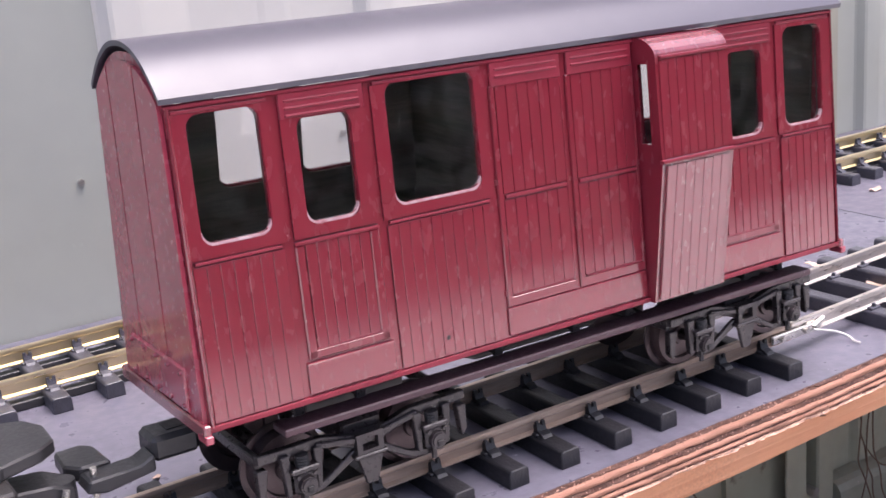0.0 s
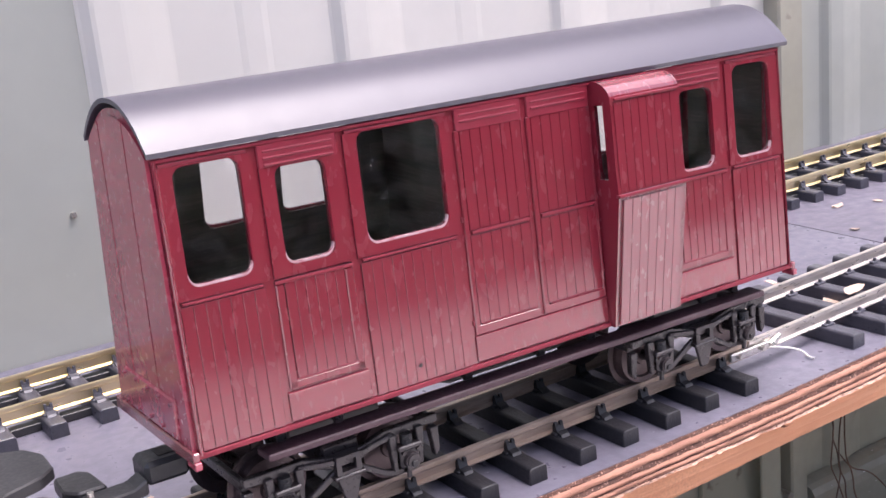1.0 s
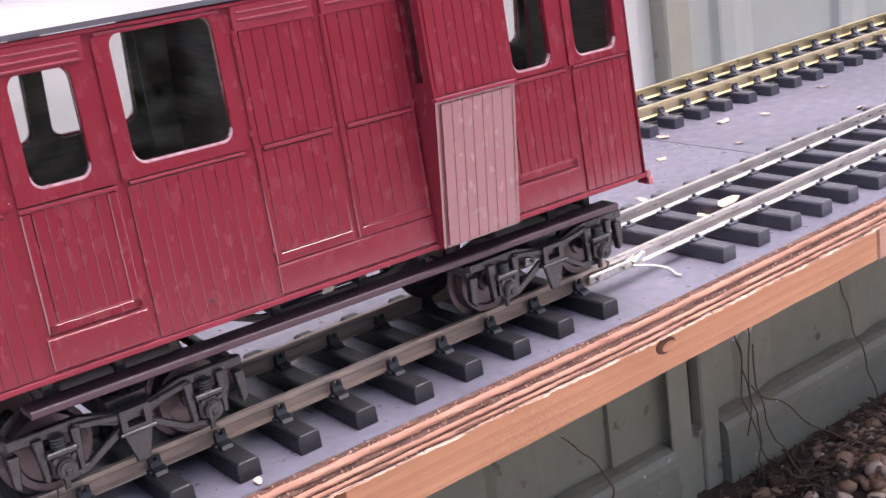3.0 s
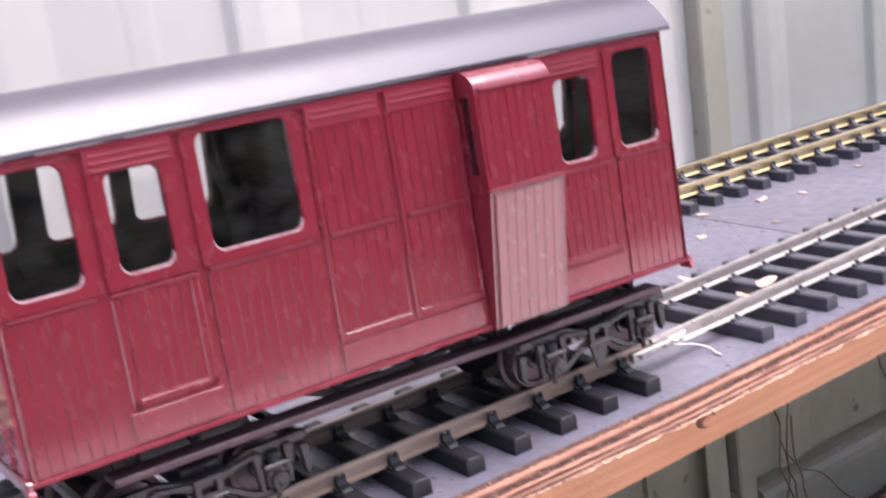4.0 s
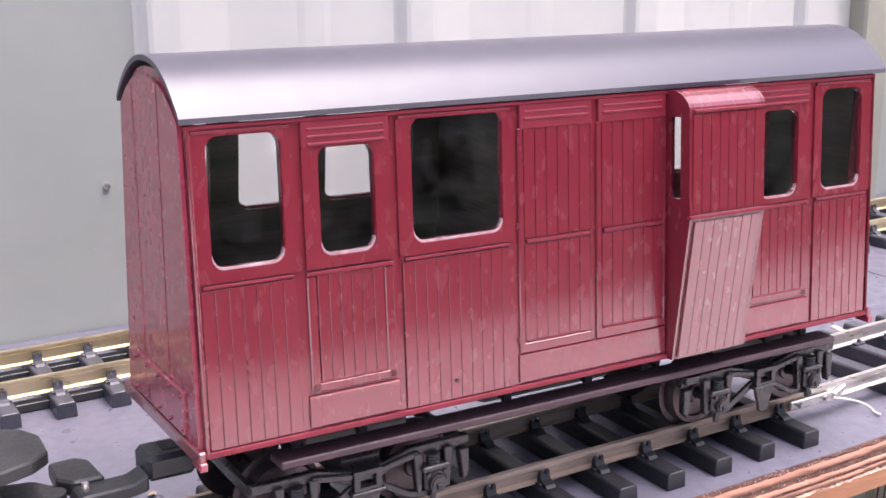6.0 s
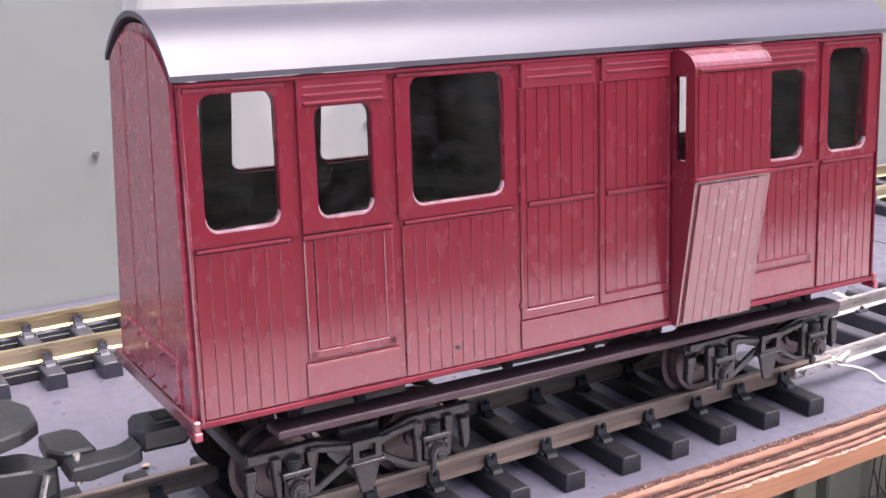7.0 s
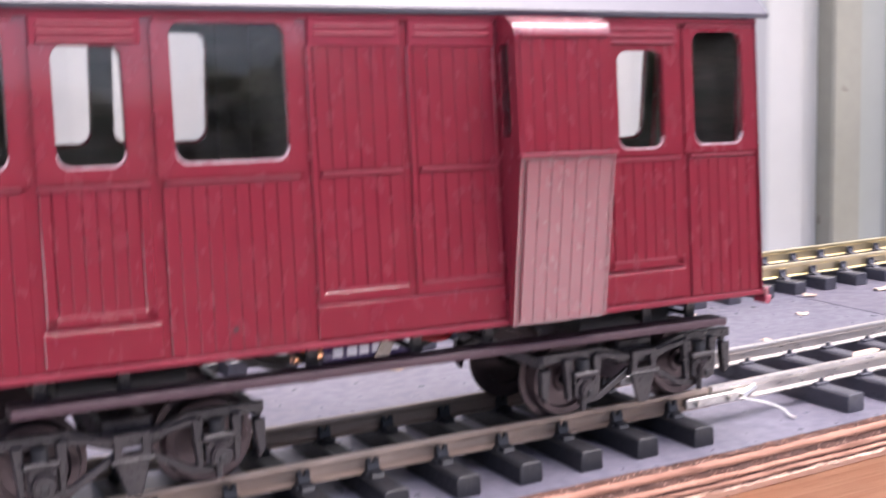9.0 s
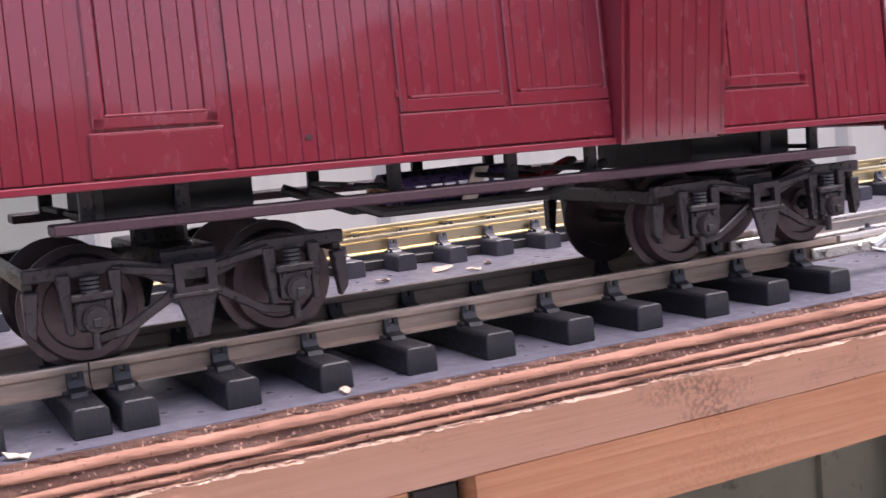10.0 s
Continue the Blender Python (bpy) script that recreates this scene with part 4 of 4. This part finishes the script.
# bogies
def bogie(cx):
    bg = part("bogie", box(cx - 0.09, cx + 0.09, YB - 0.34, YB + 0.34, 0.37, 0.47, 0.01), BOGIE, van, "dusty black cast bogie")
    part("pivot", tube((cx, YB, 0.42), (cx, YB, 0.58), 0.09, 16), BOGIE, bg)
    AX, AZ, R = 0.295, 0.322, 0.157
    for s in (-1, 1):
        y = YB + s * 0.345

        def slab(pts, d0, d1, name="side_frame", material=BOGIE):
            own = prism([(cx + x, z) for x, z in pts], "y", y + s * d0, y + s * d1)
            bmesh.ops.bevel(own, geom=own.edges[:], offset=0.004, segments=1, affect="EDGES")
            return part(name, own, material, bg)

        slab([(-0.47, 0.465), (-0.47, 0.425), (-0.2, 0.425), (-0.07, 0.375), (0.07, 0.375), (0.2, 0.425), (0.47, 0.425), (0.47, 0.465), (0.2, 0.465), (0.08, 0.43), (-0.08, 0.43), (-0.2, 0.465)], 0.0, 0.035)
        slab([(-0.3, 0.232), (-0.2, 0.245), (-0.06, 0.325), (0.06, 0.325), (0.2, 0.245), (0.3, 0.232), (0.3, 0.258), (0.2, 0.275), (0.06, 0.36), (-0.06, 0.36), (-0.2, 0.275), (-0.3, 0.258)], 0.005, 0.03)
        # end brackets
        for e in (-1, 1):
            slab([(e * 0.43, 0.4), (e * 0.475, 0.4), (e * 0.475, 0.29), (e * 0.45, 0.26)], -0.01, 0.03, "end_bracket")
            # diagonal from bolster to horn
            slab([(e * 0.06, 0.42), (e * 0.06, 0.395), (e * 0.23, 0.425), (e * 0.23, 0.45)], 0.03, 0.05, "diagonal")
            ax = e * AX
            # pedestal horns
            for h in (-1, 1):
                slab([(ax + h * 0.05, 0.44), (ax + h * 0.09, 0.44), (ax + h * 0.075, 0.27), (ax + h * 0.055, 0.27)], 0.02, 0.055, "horn")
            box_ = box(cx + ax - 0.048, cx + ax + 0.048, min(y + s * 0.02, y + s * 0.075), max(y + s * 0.02, y + s * 0.075), 0.275, 0.37, 0.012)
            tube((cx + ax, y + s * 0.06, 0.312), (cx + ax, y + s * 0.1, 0.312), 0.042, 18, 0.036, box_, 0.006)
            for h in (-1, 1):
                tube((cx + ax + h * 0.036, y + s * 0.06, 0.352), (cx + ax + h * 0.036, y + s * 0.084, 0.352), 0.009, 8, None, box_)
            box(cx + ax - 0.06, cx + ax + 0.06, min(y + s * 0.03, y + s * 0.08), max(y + s * 0.03, y + s * 0.08), 0.362, 0.385, 0.005, box_)
            part("axle_box", box_, BOGIE, bg)
            part("axle_pin", box(cx + ax - 0.013, cx + ax + 0.013, min(y + s * 0.09, y + s * 0.108), max(y + s * 0.09, y + s * 0.108), 0.29, 0.316, 0.003), UNDER, bg)
            # coil spring over the axle box
            for k in range(4):
                part("spring_coil", tube((cx + ax, y + s * 0.045, 0.384 + 0.012 * k), (cx + ax, y + s * 0.045, 0.392 + 0.012 * k), 0.03, 12, 0.027), UNDER, bg)
            part("keep_bolt", tube((cx + ax, y + s * 0.045, 0.22), (cx + ax, y + s * 0.045, 0.28), 0.012, 8), BOGIE, bg)
        # spring plank box and drop bracket at the middle
        own = ring([(cx - 0.06, 0.43), (cx + 0.06, 0.43), (cx + 0.06, 0.34), (cx - 0.06, 0.34)], [(cx - 0.035, 0.41), (cx + 0.035, 0.41), (cx + 0.035, 0.36), (cx - 0.035, 0.36)], y + s * 0.03, y + s * 0.06)
        part("bolster_end", own, BOGIE, bg)
        slab([(-0.06, 0.335), (0.06, 0.335), (0.025, 0.21), (-0.025, 0.21)], 0.035, 0.055, "drop_bracket")
        slab([(-0.075, 0.345), (0.075, 0.345), (0.075, 0.33), (-0.075, 0.33)], 0.03, 0.068, "bracket_ledge")
        # wheels
        for e in (-1, 1):
            ax = cx + e * AX
            yw = TRACK_Y + s * (GAUGE - 0.002)
            prof = [(0.03, 0.03), (0.03, 0.05), (0.015, 0.055), (0.012, 0.115), (0.028, 0.12), (0.028, 0.148), (0.0, R), (-0.026, R + 0.001), (-0.028, R + 0.026), (-0.04, R + 0.026), (-0.045, R), (-0.045, 0.12), (-0.03, 0.115), (-0.03, 0.03)]
            own = bmesh.new()
            seg = 36
            rings = []
            for k in range(seg):
                a = 2 * math.pi * k / seg
                rings.append([own.verts.new((ax + r * math.cos(a), yw + s * d, AZ + r * math.sin(a))) for d, r in prof])
            for k in range(seg):
                p, q = rings[k], rings[(k + 1) % seg]
                for i in range(len(prof)):
                    j = (i + 1) % len(prof)
                    own.faces.new((p[i], p[j], q[j], q[i]))
            part("wheel", own, TYRE, bg, "dull brown flanged wheel")
    for e in (-1, 1):
        part("axle", tube((cx + e * AX, YB - 0.37, AZ), (cx + e * AX, YB + 0.37, AZ), 0.025, 12), BOGIE, bg)
        part("end_beam", box(cx + e * 0.455 - 0.015, cx + e * 0.455 + 0.015, YB - 0.35, YB + 0.35, 0.4, 0.45, 0.005), BOGIE, bg)
    return bg


bogie(0.635)
bogie(2.735)


# coupling at the left end, and the end of the next wagon
part("coupler_block", box(-0.1, 0.1, -0.05, 0.12, 0.36, 0.465, 0.02), GREYCARD, van, "grey-black coupler pocket")
part("coupler_pocket_slot", box(-0.02, 0.06, 0.0, 0.08, 0.464, 0.468), UNDER, van)
part("coupler_shank", prism([(-0.1, 0.41), (-0.16, 0.38), (-0.36, 0.375), (-0.38, 0.33), (-0.3, 0.31), (-0.1, 0.34)], "y", -0.07, 0.05, bevel=0.008), GREYCARD, van)
part("coupler_head", prism([(-0.24, 0.04), (-0.25, 0.22), (-0.29, 0.27), (-0.4, 0.26), (-0.41, 0.1), (-0.36, 0.04)], "z", 0.33, 0.395, bevel=0.01), GREYCARD, van)
part("coupler_pin", tube((-0.33, -0.02, 0.29), (-0.33, -0.02, 0.41), 0.014, 10), SOLDER, van)
wagon = thing("wagon", "dark grey wagon end with rounded end platform and coupler", "wagon")
part("end_platform", prism([(-3.2, -0.42), (-0.85, -0.42), (-0.68, -0.14), (-0.52, -0.08), (-0.455, -0.02), (-0.45, 0.15), (-0.5, 0.25), (-0.6, 0.3), (-0.85, 0.34), (-3.2, 0.34)], "z", 0.545, 0.6, bevel=0.008), GREYCARD, wagon, "dull grey end platform")
part("frame", box(-3.2, -0.66, -0.26, 0.2, 0.42, 0.545, 0.012), UNDER, wagon)
part("coupler_arm", prism([(-0.7, 0.46), (-0.5, 0.44), (-0.42, 0.4), (-0.42, 0.33), (-0.52, 0.3), (-0.7, 0.34)], "y", -0.08, 0.1, bevel=0.008), GREYCARD, wagon)
part("coupler_knuckle", tube((-0.45, 0.0, 0.28), (-0.45, 0.0, 0.42), 0.05, 14), GREYCARD, wagon)
part("uncoupling_pin", tube((-0.5, -0.12, 0.3), (-0.46, -0.1, 0.42), 0.014, 8), SOLDER, wagon)
for s in (-1, 1):
    for x in (-1.0, -1.55):
        part("wheel", tube((x, TRACK_Y + s * 0.225, 0.318), (x, TRACK_Y + s * 0.27, 0.318), 0.155, 32, None, None, 0.01), TYRE, wagon)
    part("side_frame", prism([(-1.75, 0.42), (-0.8, 0.42), (-0.85, 0.34), (-1.15, 0.27), (-1.4, 0.27), (-1.7, 0.34)], "y", TRACK_Y + s * 0.31, TRACK_Y + s * 0.34, bevel=0.006), BOGIE, wagon)

# battery pack slung under the floor
pack = thing("battery_pack", "purple-sleeved cells with copper ends taped beneath the van floor", "battery")
for y in (-0.12, 0.03):
    c = part("cell", tube((1.44, y, 0.53), (1.86, y, 0.53), 0.06, 20), CELL, pack, smooth=False)
    for x in (1.5, 1.56, 1.61, 1.665, 1.74, 1.8):
        part("lettering_bar", box(x - 0.02, x + 0.02, y - 0.0635, y - 0.055, 0.515, 0.55, 0.002), PRINT, c)
part("copper_end", tube((1.33, -0.14, 0.535), (1.44, -0.14, 0.535), 0.035, 16), COPPER, pack, "copper capped end")
part("tape", prism([(1.64, 0.475), (1.7, 0.59), (1.76, 0.59), (1.7, 0.475)], "y", -0.19, -0.182), TAPE, pack, "loose brown tape")
for k in range(3):
    curve_tube("lead", [(1.86, -0.1 + 0.05 * k, 0.54), (1.98, -0.14 + 0.06 * k, 0.5 + 0.02 * k), (2.06, -0.08, 0.55 - 0.02 * k), (2.2, -0.02 * k, 0.57)], 0.012, RED_WIRE if k < 2 else UNDER, pack, "red lead")

# ---- litter on the deck ----
rnd = random.Random(21)


def leaf_mesh(seed):
    r = random.Random(seed)
    own = bmesh.new()
    n = 9
    top = [own.verts.new((math.cos(2 * math.pi * i / n) * r.uniform(0.6, 1.0), math.sin(2 * math.pi * i / n) * r.uniform(0.3, 0.55), r.uniform(0.02, 0.35))) for i in range(n)]
    low = [own.verts.new((v.co.x * 0.95, v.co.y * 0.95, v.co.z - 0.06)) for v in top]
    c1, c2 = own.verts.new((0, 0, 0.16)), own.verts.new((0, 0, 0.09))
    for i in range(n):
        j = (i + 1) % n
        own.faces.new((c1, top[i], top[j]))
        own.faces.new((c2, low[j], low[i]))
        own.faces.new((top[i], low[i], low[j], top[j]))
    own.transform(Matrix.Scale(U, 4))
    me = bpy.data.meshes.new("dry_leaf")
    own.to_mesh(me)
    own.free()
    me.materials.append(LEAF)
    return me


leaves = [leaf_mesh(i) for i in range(5)]


def leaf(x, y, s, z=0.0):
    ob = new("dry_leaf", leaves[rnd.randrange(5)])
    m = pose(x * U, y * U, (z + 0.004) * U, rnd.uniform(-8, 8), rnd.uniform(-8, 8), rnd.uniform(0, 360)) @ Matrix.Scale(s, 4)
    ob.matrix_basis = m
    tagged(ob, "curled dry pale brown leaf scrap on the deck", "leaf", "leaf scraps")


for x, y, s in ((5.66, 1.62, 0.07), (5.2, 1.2, 0.06), (6.2, 1.5, 0.08), (7.9, 1.15, 0.1), (8.2, 1.0, 0.1), (9.2, 1.2, 0.09), (5.75, 0.98, 0.05), (6.9, 0.8, 0.06), (4.6, 1.55, 0.06),
                (2.35, 1.5, 0.07), (2.62, 1.52, 0.05), (2.0, 1.42, 0.06), (3.4, 1.3, 0.06), (2.45, 1.35, 0.05), (5.9, 2.2, 0.07), (8.1, 2.25, 0.08), (4.35, 0.05, 0.09), (6.3, 0.3, 0.08), (6.5, 1.35, 0.05), (7.4, 1.5, 0.05), (0.1, 0.62, 0.04), (1.0, -0.6, 0.035), (0.08, -0.62, 0.05), (3.7, 1.0, 0.05), (0.55, 0.6, 0.04)):
    leaf(x, y, s)
leaf(4.42, -0.05, 0.1, 0.085)
leaf(4.15, 0.35, 0.06, 0.12)

# ---- pebbles, bark and twigs on the ground ----


def stone_mesh(seed, mat_):
    own = bmesh.new()
    bmesh.ops.create_icosphere(own, subdivisions=2, radius=1)
    off = Vector((seed * 3.1, seed * 1.7, 0))
    for v in own.verts:
        v.co *= 1 + 0.35 * noise.noise(v.co * 0.9 + off)
        v.co.z *= 0.62
        v.co.y *= 0.78
    for f in own.faces:
        f.smooth = True
    own.transform(Matrix.Scale(U, 4))
    me = bpy.data.meshes.new("pebble")
    own.to_mesh(me)
    own.free()
    me.materials.append(mat_)
    return me


stones = [stone_mesh(i, (PEBBLE, PALE_PEBBLE, BROWN_PEBBLE, PEBBLE)[i % 4]) for i in range(11)]
bed = thing("pebble_bed", "tan and white river pebbles loose on dark soil", "pebbles")
for i in range(300):
    x, y = rnd.uniform(6.6, 11.5), rnd.uniform(0.4, 2.55)
    s = rnd.uniform(0.05, 0.11)
    if y > 1.9 and x < 8.2 and rnd.random() < 0.8:
        y -= 1.0
    ob = new("pebble", stones[rnd.randrange(11)])
    ob.parent = bed
    ob.matrix_basis = pose(x * U, y * U, (GROUND_Z + s * rnd.uniform(0.2, 0.9)) * U, rnd.uniform(-40, 40), rnd.uniform(-40, 40), rnd.uniform(0, 360)) @ Matrix.Diagonal((s * rnd.uniform(0.8, 1.3), s, s * rnd.uniform(0.8, 1.1), 1))

src = [np.array([v.co for v in me.vertices]) for me in stones]
faces = [[tuple(p.vertices) for p in me.polygons] for me in stones]
vs, fs, slots, n0 = [], [], [], 0
for i in range(5200):
    x, y = rnd.uniform(3.0, 17), rnd.uniform(-1.5, 2.6)
    if y > 1.7 and x < 8.4 and rnd.random() < 0.85:
        continue
    k = rnd.randrange(11)
    s = rnd.uniform(0.04, 0.1)
    slots += [(0, 1, 2, 0)[k % 4]] * len(faces[k])
    a = rnd.uniform(0, 6.28)
    rot = np.array(((math.cos(a), -math.sin(a), 0), (math.sin(a), math.cos(a), 0), (0, 0, 1)))
    vs.append(src[k] @ rot.T * s + np.array((x, y, GROUND_Z + s * 0.4)) * U)
    fs += [tuple(q + n0 for q in f) for f in faces[k]]
    n0 += len(src[k])
me = bpy.data.meshes.new("far_pebbles")
me.from_pydata(np.concatenate(vs).tolist(), [], fs)
for m_ in (PEBBLE, PALE_PEBBLE, BROWN_PEBBLE):
    me.materials.append(m_)
for p, s in zip(me.polygons, slots):
    p.use_smooth, p.material_index = True, s
tagged(new("far_pebbles", me), "scattered small river pebbles on dark soil", "pebbles", kind="stuff")

cube = np.array([(a, b, c) for a in (-0.5, 0.5) for b in (-0.5, 0.5) for c in (-0.5, 0.5)])
vs, fs = [], []
for i in range(2600):
    x, y = rnd.uniform(4.5, 12), rnd.uniform(0.2, 2.66)
    if x > 7.6 and y < 2.0 and i % 4:
        y = rnd.uniform(1.9, 2.66)
    m = np.array(Matrix.Translation((x, y, GROUND_Z + rnd.uniform(0.01, 0.16))) @ Euler((rnd.uniform(-0.5, 0.5), rnd.uniform(-0.5, 0.5), rnd.uniform(0, 6.28))).to_matrix().to_4x4() @
                  Matrix.Diagonal((rnd.uniform(0.03, 0.13), rnd.uniform(0.01, 0.028), rnd.uniform(0.008, 0.02), 1)))
    fs += [tuple(8 * i + k for k in q) for q in ((0, 1, 3, 2), (4, 6, 7, 5), (0, 4, 5, 1), (2, 3, 7, 6), (0, 2, 6, 4), (1, 5, 7, 3))]
    vs.append((cube @ m[:3, :3].T + m[:3, 3]) * U)
me = bpy.data.meshes.new("bark_chips")
me.from_pydata(np.concatenate(vs).tolist(), [], fs)
me.materials.append(BARK)
tagged(new("bark_chips", me), "brown bark chips and litter on the soil", "bark", kind="stuff")
for a, b, c in (((7.75, 2.7, -2.7), (7.65, 2.5, -3.4), (7.9, 2.3, -4.05)), ((7.7, 2.72, -3.1), (8.2, 2.2, -3.7), (8.9, 1.5, -4.05)), ((7.6, 2.74, -0.6), (7.72, 2.72, -2.0), (7.6, 2.66, -3.6)), ((5.3, 2.7, -2.6), (5.6, 2.5, -3.2), (5.45, 2.4, -4.0)), ((8.3, 2.9, -1.6), (8.5, 2.85, -2.0), (8.4, 2.8, -2.4)), ((7.55, 2.76, -2.2), (7.6, 2.7, -3.2), (7.75, 2.55, -4.05)), ((7.6, 2.75, -2.6), (7.68, 2.65, -3.4), (7.55, 2.5, -4.05)), ((9.3, 2.95, -2.2), (9.4, 2.75, -3.2), (9.7, 2.6, -4.05))):
    a, b, c = Vector(a), Vector(b), Vector(c)
    way = [a + (b - a) * k / 6 if k < 6 else b + (c - b) * (k - 6) / 6 for k in range(13)]
    way = [p + Vector((rnd.uniform(-0.05, 0.05), rnd.uniform(-0.03, 0.0), rnd.uniform(-0.04, 0.04))) for p in way]
    tagged(curve_tube("twig", way, 0.0075, TWIG), "thin dry twig hanging against the fence", "twig", "twigs")
